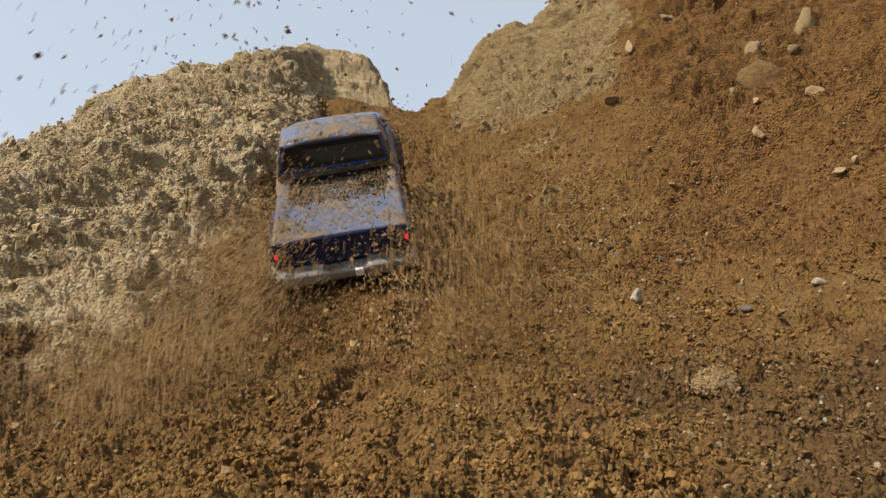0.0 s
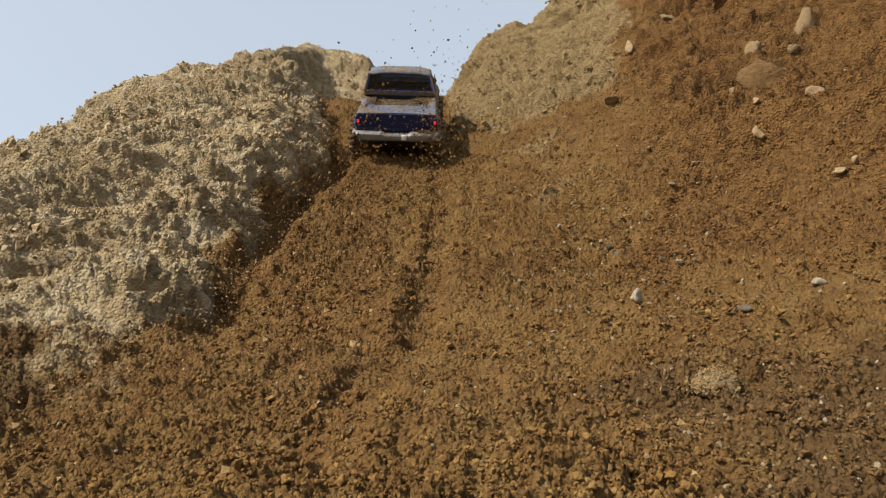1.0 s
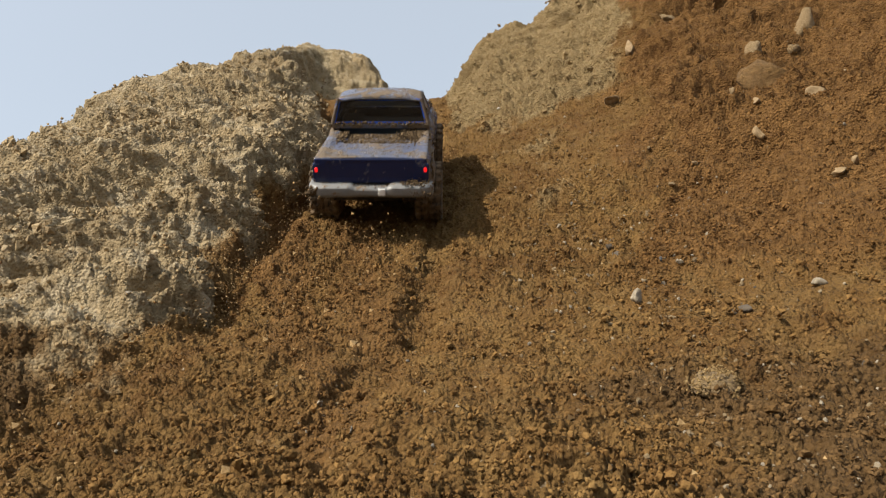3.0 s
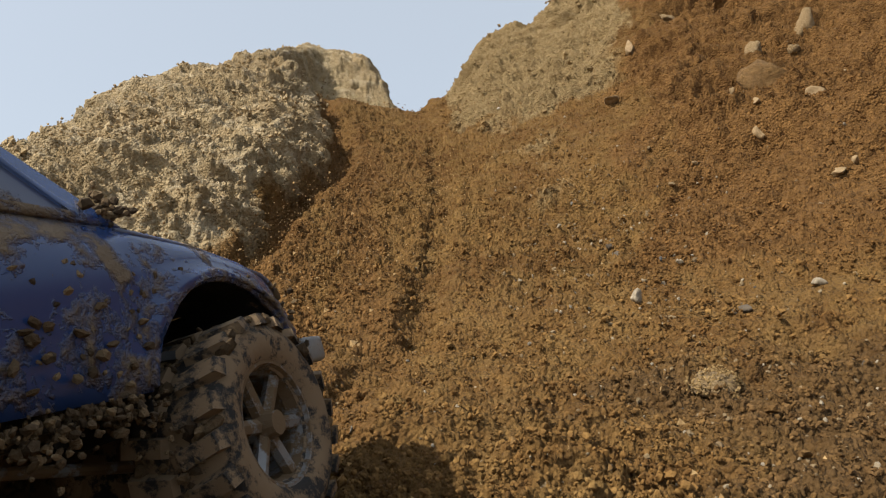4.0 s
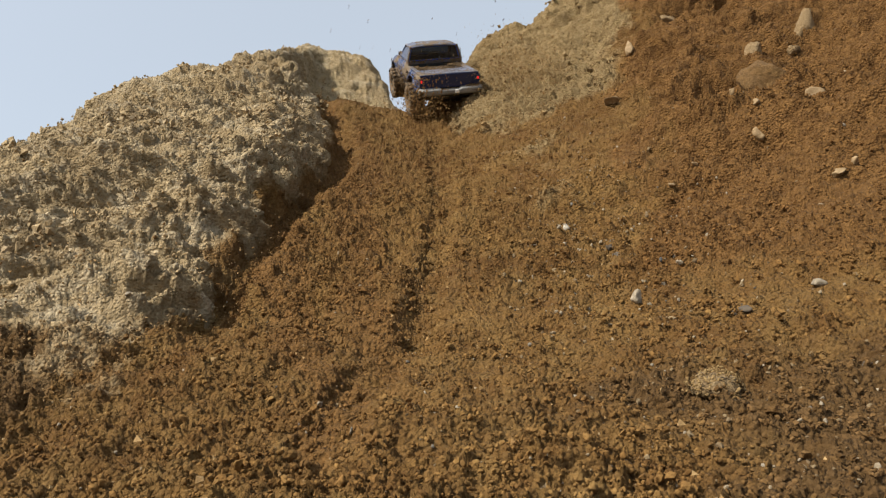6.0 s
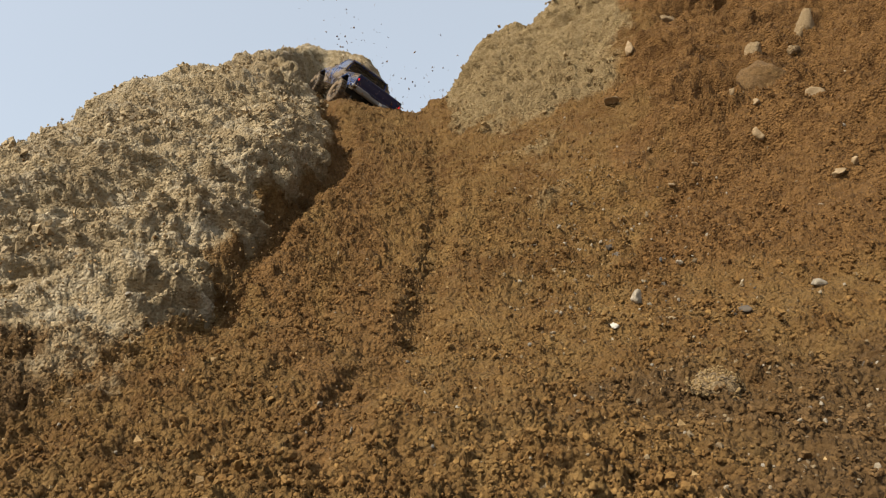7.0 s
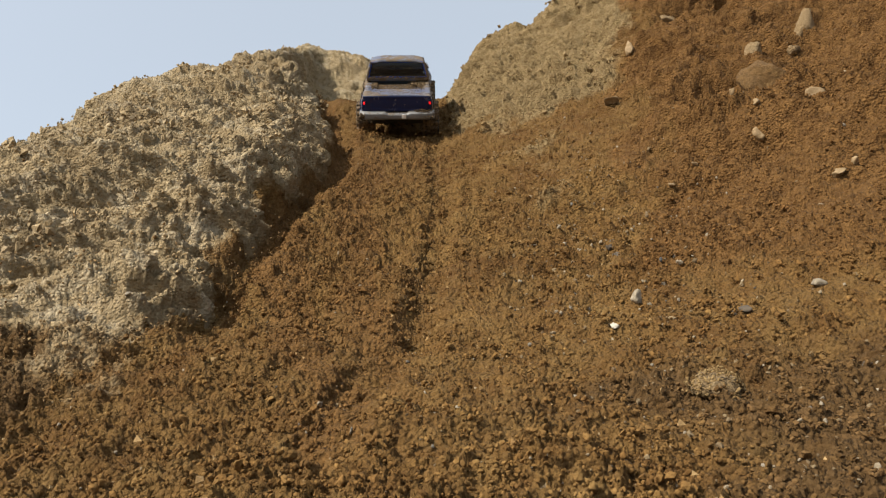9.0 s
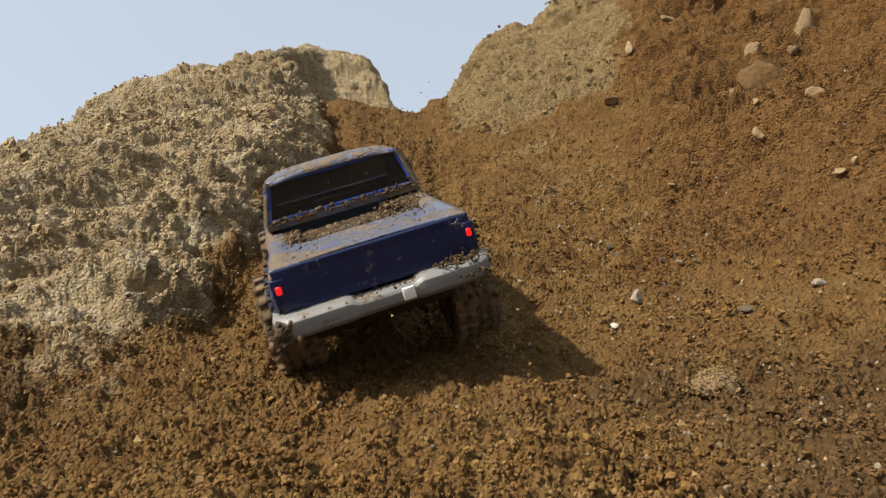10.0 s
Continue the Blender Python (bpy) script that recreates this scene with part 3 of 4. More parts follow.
def build_truck():
    truck = new("toy_pickup")
    tagged(truck, "mud-caked blue toy pickup with a covered bed and lit tail lamps", "toy truck")
    rng = np.random.default_rng(5)
    made = []

    def add(ob):
        made.append(ob)
        return ob
    for s in (-1, 1):
        add(smooth(part("body_side", side_panel(s), PAINT_MUDDY, truck, "mud-caked blue side panel with two wheel arches"), 0.0025))
        for c in (AXLE_R, AXLE_F):          # rolled lip of each arch
            pts = [(s * 0.1015, c + 0.0645 * math.cos(a), ARCH_Z + 0.0645 * math.sin(a)) for a in [math.pi * (0.08 + 0.84 * k / 20) for k in range(21)]]
            add(smooth(part("arch_lip", tube(pts, [0.0024] * 21, 6), PAINT_MUDDY, truck)))
            bm = patch(lambda u, v: (s * (0.100 - 0.045 * v), c + 0.064 * math.cos(math.pi * u), ARCH_Z + 0.0635 * math.sin(math.pi * u)), 20, 2)
            add(part("arch_liner", bm, BLACK, truck, "black inner wheel arch"))

    def deck(u, v):
        x, y = (u - 0.5) * 0.187, 0.001 + 0.196 * v
        rim = min(min(u, 1 - u) * 0.187, y if y < 0.1 else 9)
        z = -0.0005 - 0.0035 * float(step(0.012, 0.020, np.array(rim))) + 0.002 * math.sin(math.pi * u)
        z -= 0.005 * float(step(0.10, 0.125, np.array(y))) * float(step(0.02, 0.04, np.array(min(u, 1 - u) * 0.187)))
        return (x, y, z)
    add(smooth(part("bed_cover", patch(deck, 40, 40), PAINT_DUSTY, truck, "dusty blue bed cover with mud in its hollow"), 0.002))

    def gate(u, v):
        x, z = (u - 0.5) * 0.187, -0.0005 - 0.042 * v
        inset = min(min(u, 1 - u) * 0.187, min(v, 1 - v) * 0.042)
        y = -0.0005 + 0.0016 * float(step(0.004, 0.007, np.array(inset))) if abs(x) < 0.074 else -0.0005
        return (x, y + 0.003 * (1 - math.sin(math.pi * (0.15 + 0.7 * v))), z)
    tail = add(smooth(part("tailgate", patch(gate, 60, 16), PAINT_SHADED, truck, "glossy blue tailgate, its shade painted in as navy, with mud splashes"), 0.002))
    for s in (-1, 1):
        add(smooth(part("tail_lamp", box((s * 0.0905 - 0.0027, -0.0042, -0.0232), (s * 0.0905 + 0.0027, 0.004, -0.0150)), LAMP, truck, "glowing red tail lamp"), 0, 0.0018))
        add(smooth(part("lamp_bezel", box((s * 0.0905 - 0.0058, -0.0025, -0.036), (s * 0.0905 + 0.0058, 0.004, -0.009)), PAINT_SHADED, truck), 0, 0.001))
        add(part("gate_seam", box((s * 0.0755 - 0.0006, -0.0012, -0.041), (s * 0.0755 + 0.0006, 0.002, -0.002)), BLACK, truck))
    # bumper with turned-in ends and a dip in its middle
    def bump(u, v):
        x = (u - 0.5) * 0.206
        end = max(0, (abs(x) - 0.084) / 0.019)
        dip = 0.004 * float(step(0.036, 0.026, np.array(abs(x))))
        prof = [(0.0, -0.0430), (-0.016, -0.0438), (-0.0200, -0.0462), (-0.0200, -0.0572), (-0.0175, -0.0602), (-0.004, -0.0602)][int(round(v * 5))]
        return (x, prof[0] + 0.016 * end * end + (dip * 0.6 if v > 0.3 else 0), prof[1] - (dip if v < 0.55 else 0))
    add(smooth(part("rear_bumper", patch(bump, 52, 5), CHROME, truck, "dull silver rear bumper, muddy at the ends"), 0.002, 0.0008))
    add(smooth(part("hitch_plate", box((0.013, -0.0225, -0.0580), (0.0245, -0.0190, -0.0465)), WHITE, truck, "white plastic hitch plate"), 0, 0.0008))
    # cab: frame of pillars and belt, panes, roof
    margins = ((0.03, 0.035, 0.10, 0.07), (0.10, 0.12, 0.10, 0.10), (0.05, 0.05, 0.08, 0.09), (0.12, 0.10, 0.10, 0.10))
    for i, (a, b, lo, hi) in enumerate(margins):
        bm = bmesh.new()
        us, vv = (0, a, 1 - b, 1), (0, lo, 1 - hi, 1)
        g = [[bm.verts.new(cab_face(i, u, v)) for u in us] for v in vv]
        for j in range(3):
            for k in range(3):
                if (j, k) != (1, 1):
                    bm.faces.new((g[j][k], g[j][k + 1], g[j + 1][k + 1], g[j + 1][k]))
        add(smooth(part("window_frame", bm, PAINT_FRAME if i == 0 else PAINT_MUDDY, truck, "blue frame of the rear window" if i == 0 else ""), 0.004))
        inward = (Vector((0, 0, 0.03)) + Vector((0, 0.26, 0)) - cab_face(i, 0.5, 0.5)).normalized() * 0.0015
        pane = add(part("window_pane", patch(lambda u, v: cab_face(i, a + (1 - a - b) * u, lo + (1 - lo - hi) * v) + inward, 6, 4), GLASS if i % 2 == 0 else PAINT_SIDE, truck, "smoked window pane spattered with mud" if i % 2 == 0 else "side window caked with mud"))
        pane.visible_shadow = i % 2 == 1
    for s in (-1, 1):                       # thin upright in the rear window's left third, and the roof posts' round edges
        i = 0 if s < 0 else 1
        add(part("corner_post", rod(cab_corner(i, 0), cab_corner(i, 1), 0.0035, 8), PAINT_MUDDY, truck))

    def roof(u, v):
        a, b = 2 * u - 1, 2 * v - 1
        sa, sb = math.copysign(min(1, abs(a) * 1.0), a), b
        k = 1 - max(abs(a) ** 6, abs(b) ** 6) * 0.0
        drop = 0.0085 * (abs(a) ** 5 + abs(b) ** 7) * 0.9
        return (0.0815 * sa * k, 0.2465 + 0.0445 * sb, 0.0662 - min(drop, 0.0095) - 0.0015 * a * a)
    add(smooth(part("roof", patch(roof, 24, 18), PAINT_DUSTY, truck, "dusty pale blue roof"), 0.003))

    def hood(u, v):
        x, y = (u - 0.5) * 0.190, 0.350 + 0.132 * v
        z = float(np.interp(y, [0.35, 0.40, 0.47, 0.483], [0.013, 0.010, -0.002, -0.014])) + 0.004 * math.sin(math.pi * u) - 0.004 * float(step(0.012, 0.004, np.array(min(u, 1 - u) * 0.19)))
        return (x * (1 - 0.05 * v), y, z)
    add(smooth(part("hood", patch(hood, 24, 16), PAINT_DUSTY, truck, "dusty blue hood"), 0.002))
    add(part("scuttle", box((-0.093, 0.192, 0.004), (0.093, 0.198, 0.0115)), PAINT_DUSTY, truck))
    add(smooth(part("grille", box((-0.082, 0.474, -0.046), (0.082, 0.486, -0.012)), BLACK, truck), 0, 0.002))
    add(smooth(part("front_bumper", box((-0.1, 0.482, -0.064), (0.1, 0.504, -0.048)), CHROME, truck), 0, 0.003))
    add(part("cab_floor", box((-0.085, 0.19, -0.012), (0.085, 0.36, -0.008)), BLACK, truck))
    # running gear
    for s in (-1, 1):
        add(smooth(part("chassis_rail", box((s * 0.036 - 0.004, 0.0, -0.066), (s * 0.036 + 0.004, 0.48, -0.048)), BLACK, truck), 0, 0.001))
        for c, d in ((AXLE_R, 0.05), (AXLE_F, -0.05)):
            lo, hi = Vector((s * 0.060, c, AXLE_Z + 0.008)), Vector((s * 0.046, c + d * 0.5, -0.022))
            bm = tube([lo.lerp(hi, k / 28) for k in range(29)], [0.0062 if k < 3 or k > 25 else (0.0090 if k % 4 < 2 else 0.0068) for k in range(29)], 12)
            add(part("shock_absorber", bm, STEEL, truck, "grey coil shock absorber"))
            add(part("link_rod", rod((s * 0.045, c, AXLE_Z - 0.004), (s * 0.034, 0.253, -0.062), 0.0028), STEEL, truck))
    for c in (AXLE_R, AXLE_F):
        bm = rod((-0.078, c, AXLE_Z), (0.078, c, AXLE_Z), 0.008, 12)
        put_rod(bm, (-0.018, c, AXLE_Z), (0.022, c, AXLE_Z), 0.020, 14, 0.017)
        put_rod(bm, (0.002, c - 0.02, AXLE_Z + 0.002), (0.002, c + 0.026, AXLE_Z + 0.004), 0.011, 12)
        add(smooth(part("axle", bm, RUBBER, truck, "muddy axle with a bulging gear case"), 0, 0))
    # black plate added to make the underside as dark as its shade
    add(part("underside_shade_plate", box((-0.090, 0.006, -0.050), (0.090, 0.48, -0.046)), BLACK, truck, "added dark plate that deepens the shade under the body"))
    # added black plate in place of the deep shade below the bumper
    add(smooth(part("bumper_shade_plate", box((-0.072, 0.034, -0.086), (0.072, 0.040, -0.052), 0.97), BLACK, truck, "added black plate standing in for shade under the bumper"), 0, 0.001))
    add(smooth(part("gearbox", box((-0.026, 0.20, -0.07), (0.026, 0.29, -0.035), 0.8), BLACK, truck), 0, 0.003))
    add(part("skid_plate", box((-0.03, 0.17, -0.074), (0.03, 0.32, -0.070), 0.95), STEEL, truck))
    # caked mud and grains that ride along
    P = []
    for _ in range(1500):
        x = rng.uniform(-0.082, 0.082)
        y = 0.19 - abs(rng.normal(0, 0.034)) if rng.random() < 0.85 else rng.uniform(0.01, 0.18)
        if 0.004 < y:
            deep = 0.0085 if y > 0.12 and abs(x) < 0.06 else 0.003
            P.append((x, y, -deep + 0.0005, rng.uniform(0.0007, 0.0024) * (1.2 if y > 0.1 else 0.7)))
    for _ in range(900):
        P.append((rng.uniform(-0.068, 0.05), rng.uniform(0.110, 0.190), -0.0075 + rng.uniform(0, 0.001), rng.uniform(0.0006, 0.0022)))
    for _ in range(420):
        P.append((rng.normal(0.062, 0.014), rng.normal(0.168, 0.016), -0.003 + rng.uniform(0, 0.004), rng.uniform(0.0009, 0.0028)))
    for _ in range(110):
        P.append((rng.uniform(-0.09, 0.09), rng.uniform(0.186, 0.197), 0.010 + rng.uniform(0, 0.002), rng.uniform(0.0007, 0.0020)))
    ob = new("deck_mud", crumbs("deck_mud", P, MUD, rng))
    ob.parent = truck
    add(tagged(ob, "dark crumbs of mud on the bed cover", kind="stuff"))
    P = [(rng.normal(0.072, 0.010), -0.010 + rng.normal(0, 0.007), -0.041 + abs(rng.normal(0, 0.003)), rng.uniform(0.0006, 0.0019)) for _ in range(200)]
    P += [(rng.normal(0.090, 0.010), -0.018 + rng.normal(0, 0.005), -0.052 + rng.normal(0, 0.005), rng.uniform(0.0006, 0.0020)) for _ in range(150)]
    P += [(rng.uniform(-0.10, 0.09), -0.010 + rng.normal(0, 0.005), -0.0435, rng.uniform(0.0006, 0.0016)) for _ in range(110)]
    P += [(rng.normal(-0.095, 0.006), -0.014 + rng.normal(0, 0.006), -0.055 + rng.normal(0, 0.006), rng.uniform(0.002, 0.005)) for _ in range(60)]
    ob = new("bumper_mud", crumbs("bumper_mud", P, MUD, rng))
    ob.parent = truck
    add(tagged(ob, "lumps of brown mud stuck on the bumper", kind="stuff"))
    P = []
    for _ in range(700):
        s, y = rng.choice((-1, 1)), rng.uniform(0.0, 0.48)
        z = rng.uniform(-0.06, -0.01)
        if min(math.hypot(y - AXLE_R, z - ARCH_Z), math.hypot(y - AXLE_F, z - ARCH_Z)) > 0.066:
            P.append((s * (0.0985 + 0.004 * math.sin(min(1, -z / 0.066) * 2.8)), y, z, rng.uniform(0.0010, 0.0034)))
    ob = new("side_mud", crumbs("side_mud", P, MUD, rng, 0.6))
    ob.parent = truck
    add(tagged(ob, "dried mud spatter on the side panels", kind="stuff"))
    P = []
    for _ in range(1500):
        s, y = rng.choice((-1, 1)), rng.uniform(0.155, 0.35)
        P.append((s * rng.normal(0.095, 0.005), y, -0.064 - abs(rng.normal(0, 0.008)) * (0.4 + abs(math.sin(y * 40))), rng.uniform(0.0008, 0.0024)))
    ob = new("sill_mud", crumbs("sill_mud", P, MUD, rng, 0.8))
    ob.parent = truck
    add(tagged(ob, "thick ledge of mud along the sills", kind="stuff"))
    P = [(rng.uniform(-0.088, 0.09), rng.normal(0.1935, 0.003), 0.0125 + abs(rng.normal(0, 0.0015)), rng.uniform(0.0008, 0.0026)) for _ in range(160)]
    P += [(s * rng.normal(0.0885, 0.003), rng.normal(0.352, 0.008), 0.018 + rng.normal(0, 0.005), rng.uniform(0.0012, 0.0038)) for s in (-1, 1) for _ in range(40)]
    P += [(rng.normal(0.088, 0.002), 0.1965 + 0.0085 * v, 0.011 + 0.047 * v, rng.uniform(0.0010, 0.0026)) for v in rng.uniform(0, 0.8, 26)]
    ob = new("window_mud", crumbs("window_mud", P, MUD, rng, 0.8))
    ob.parent = truck
    add(tagged(ob, "mud stuck along the window edges", kind="stuff"))
    P = [(rng.uniform(-0.055, 0.055), rng.uniform(0.216, 0.276), 0.0648, rng.uniform(0.0007, 0.0018)) for _ in range(70)]
    ob = new("roof_grit", crumbs("roof_grit", P, MUD, rng))
    ob.parent = truck
    add(tagged(ob, "sand grains on the roof", kind="stuff"))
    P = [(rng.normal(0, 0.035), rng.choice((AXLE_R, AXLE_F)) + rng.normal(0, 0.012), AXLE_Z + rng.normal(0, 0.008), rng.uniform(0.003, 0.009)) for _ in range(110)]
    ob = new("axle_mud", crumbs("axle_mud", P, MUD, rng))
    ob.parent = truck
    add(tagged(ob, "clods of mud hanging on the axles", kind="stuff"))
    for ob in made:
        ob.matrix_basis = BASE.inverted()
    # wheels, each about its own axle
    wheels = []
    W = 0.024
    prof = [(-W * 0.72, 0.030), (-W * 0.95, 0.036), (-W * 1.05, 0.046), (-W * 0.92, 0.053), (-W * 0.5, 0.0548), (0, 0.0552), (W * 0.5, 0.0548), (W * 0.92, 0.053), (W * 1.05, 0.046), (W * 0.95, 0.036), (W * 0.72, 0.030)]
    first = None
    for s in (-1, 1):
        for c in (AXLE_R, AXLE_F):
            wheel = new("wheel")
            wheel.parent = truck
            wheel["label"] = "mud-caked off-road wheel"
            if first is None:
                bm = spun(prof, 40)
                for v in bm.verts:
                    v.co.yz = v.co.yz * 0.905
                tyre = smooth(part("tyre", bm, RUBBER, wheel, "chunky muddy rubber tyre"))
                lugs = []
                for sgn in (-1, 1):
                    sub = box((sgn * W * 0.08 if sgn > 0 else -W * 1.06, -0.0046, 0.0478), (W * 1.06 if sgn > 0 else -W * 0.08, 0.0046, 0.0535), 0.85)
                    one = part("tread_block", sub, RUBBER, wheel)
                    for k in range(20):
                        o = one if k == 0 else one.copy()
                        if k:
                            scene.collection.objects.link(o)
                        o.matrix_basis = Matrix.Rotation(2 * math.pi * k / 20 + sgn * 0.07, 4, "X") @ Matrix.Rotation(sgn * 0.22, 4, "Z")
                        lugs.append(o)
                bm = spun([(W * 0.70, 0.031), (W * 0.86, 0.0315), (W * 0.86, 0.029), (W * 0.45, 0.026), (-W * 0.5, 0.026), (-W * 0.7, 0.031)], 32)
                for k in range(6):
                    a = 2 * math.pi * k / 6
                    put_rod(bm, (W * 0.5, 0.006 * math.cos(a), 0.006 * math.sin(a)), (W * 0.55, 0.027 * math.cos(a), 0.027 * math.sin(a)), 0.0038, 6)
                put_rod(bm, (W * 0.3, 0, 0), (W * 0.85, 0, 0), 0.009, 12, 0.006)
                rim = part("rim", bm, STEEL, wheel, "dull grey spoked rim")
                P = [(rng.uniform(-0.023, 0.023), r * math.cos(a), r * math.sin(a), rng.uniform(0.0015, 0.005)) for a, r in zip(rng.uniform(0, 6.283, 170), rng.normal(0.0490, 0.0018, 170))]
                mud = new("tyre_mud", crumbs("tyre_mud", P, MUD, rng))
                mud.parent = wheel
                tagged(mud, "mud packed between the tread blocks", kind="stuff")
                first = (tyre, rim, mud, *lugs)
            else:
                for ob in first:
                    o = ob.copy()
                    scene.collection.objects.link(o)
                    o.parent = wheel
            rest = BASE.inverted() @ Matrix.Translation((s * TRACK, c, AXLE_Z)) @ (Matrix.Rotation(math.pi, 4, "Z") if s < 0 else Matrix())
            wheel.matrix_basis = rest
            wheels.append((wheel, rest, s))
    return truck, wheels


truck, wheels = build_truck()

# ---- how the truck drives: seconds, place of the tailgate's top, turn ----
TRUCK_ROWS = [
    (0.00, -0.142, 0.867, 0.205, 43.7, -10.3, 2.5),
    (0.20, -0.173, 1.031, 0.333, 41.1, -1.4, 2.8),
    (0.50, -0.122, 1.247, 0.490, 37.4, -0.7, 4.3),
    (0.80, -0.113, 1.402, 0.607, 38.1, 0.7, 2.8),
    (1.00, -0.109, 1.425, 0.627, 36.6, 0.8, 2.0),
    (1.50, -0.113, 1.534, 0.675, 33.3, 0.0, 2.1),
    (2.00, -0.109, 1.493, 0.656, 32.4, 0.2, 2.2),
    (2.50, -0.111, 1.463, 0.633, 35.5, -0.4, 2.0),
    (2.70, -0.105, 1.369, 0.596, 35.8, 0.6, 1.8),
    (3.00, -0.120, 1.020, 0.370, 36.0, 0.0, 0.0),
    (3.30, -0.160, 0.580, 0.095, 31.0, 3.0, -6.0),
    (3.55, -0.250, 0.230, 0.010, 17.0, -2.0, -12.0),
    (3.80, -0.269, 0.043, -0.002, 11.1, -6.9, -15.2),
    (3.90, -0.306, 0.010, -0.004, 10.0, -9.0, -18.0),
    (4.00, -0.318, -0.033, -0.010, 7.4, -15.5, -17.5),
    (4.10, -0.318, 0.000, -0.009, 8.6, -13.8, -17.4),
    (4.20, -0.305, 0.071, -0.006, 11.3, -10.9, -16.4),
    (4.40, -0.210, 0.138, 0.008, 13.1, -8.9, -6.5),
    (4.50, -0.203, 0.234, 0.009, 16.6, -12.2, -6.3),
    (4.60, -0.200, 0.349, 0.022, 21.5, -12.1, -5.8),
    (4.70, -0.209, 0.468, 0.038, 27.6, -15.3, -7.4),
    (4.80, -0.232, 0.630, 0.081, 33.1, -11.2, -6.6),
    (5.00, -0.269, 0.906, 0.241, 36.8, 1.1, -13.1),
    (5.30, -0.086, 1.278, 0.511, 43.4, 9.3, -16.2),
    (5.50, 0.053, 1.546, 0.670, 51.6, -7.9, -19.2),
    (5.70, 0.101, 1.673, 0.827, 42.7, -20.5, 0.6),
    (6.00, 0.020, 1.860, 0.955, 36.0, -10.0, 10.0),
    (6.40, -0.140, 2.060, 1.030, 31.0, 10.0, 30.0),
    (6.80, -0.210, 2.150, 1.045, 29.5, 18.0, 39.0),
    (7.50, -0.224, 2.164, 1.047, 29.3, 19.7, 39.5),
    (8.00, -0.222, 2.174, 1.054, 29.7, 19.3, 40.2),
    (8.30, -0.187, 2.128, 1.095, 22.0, 9.6, 35.8),
    (8.50, -0.148, 2.032, 1.055, 25.9, 5.0, 24.9),
    (8.60, -0.130, 1.950, 1.008, 26.1, 5.3, 21.6),
    (8.80, -0.137, 1.830, 0.943, 27.3, -3.5, 10.8),
    (9.00, -0.127, 1.660, 0.785, 37.5, -1.5, 2.3),
    (9.30, -0.117, 1.358, 0.593, 35.9, -0.3, -0.5),
    (9.50, -0.116, 1.196, 0.455, 35.1, -2.4, 1.2),
    (9.60, -0.107, 1.070, 0.393, 36.7, -4.0, 2.1),
    (9.80, -0.081, 0.825, 0.226, 34.8, -13.2, 3.5),
    (10.00, -0.066, 0.576, 0.131, 23.4, -19.2, 7.6)
]


def truck_place(t):
    """Where the truck's tailgate is at t seconds, for the dirt that it throws."""
    T = [r[0] for r in TRUCK_ROWS]
    return Vector([float(np.interp(t, T, [r[k] for r in TRUCK_ROWS])) for k in (1, 2, 3)]), [float(np.interp(t, T, [r[k] for r in TRUCK_ROWS])) for k in (4, 5, 6)]



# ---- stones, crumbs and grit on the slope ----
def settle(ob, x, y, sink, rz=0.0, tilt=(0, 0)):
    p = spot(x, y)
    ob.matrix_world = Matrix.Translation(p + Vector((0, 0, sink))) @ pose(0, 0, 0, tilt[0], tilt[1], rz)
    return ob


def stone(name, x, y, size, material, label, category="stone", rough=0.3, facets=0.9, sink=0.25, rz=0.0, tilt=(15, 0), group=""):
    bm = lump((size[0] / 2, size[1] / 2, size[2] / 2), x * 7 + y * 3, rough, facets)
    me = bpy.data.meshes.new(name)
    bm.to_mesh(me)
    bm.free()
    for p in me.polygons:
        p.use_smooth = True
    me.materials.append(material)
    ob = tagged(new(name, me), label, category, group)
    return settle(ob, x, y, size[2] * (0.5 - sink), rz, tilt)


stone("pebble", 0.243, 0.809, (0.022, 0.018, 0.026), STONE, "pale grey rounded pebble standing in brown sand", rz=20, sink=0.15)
def sand_clod(x, y, size):
    """A flat clod of stuck sand grains with a few pale pebbles at its foot."""
    rng = np.random.default_rng(31)
    clod = tagged(new("sand_clod"), "flat crumbling clod of yellowish packed sand", "clod")
    smooth(part("core", lump([k * 0.46 for k in size], 4.2, 0.35, 0.3), CLOD, clod))
    d = rng.normal(size=(900, 3))
    d /= np.linalg.norm(d, axis=1)[:, None]
    d *= (np.array(size) * 0.47 * (1 + 0.18 * np.sin(d[:, :1] * 5 + 1) + 0.12 * np.sin(d[:, 1:2] * 9)))
    P = np.concatenate([d, rng.uniform(0.0006, 0.0016, (900, 1))], 1)
    for name, places, material, label in (("grain_crust", P, CLODGRAIN, "yellowish grains stuck together"),
                                          ("foot_grit", [(size[0] * q, -size[1] * 0.5, -size[2] * 0.3, 0.0028) for q in (-0.2, 0.05, 0.16, 0.3)], GRIT, "pale pebbles at the clod's foot")):
        ob = new(name, crumbs(name, places, material, rng))
        ob.parent = clod
        tagged(ob, label, kind="stuff")
    return settle(clod, x, y, size[2] * 0.34, 12, (12, 0))


sand_clod(0.239, 0.580, (0.050, 0.044, 0.028))
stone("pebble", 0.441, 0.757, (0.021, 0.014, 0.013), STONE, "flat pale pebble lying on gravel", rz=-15)
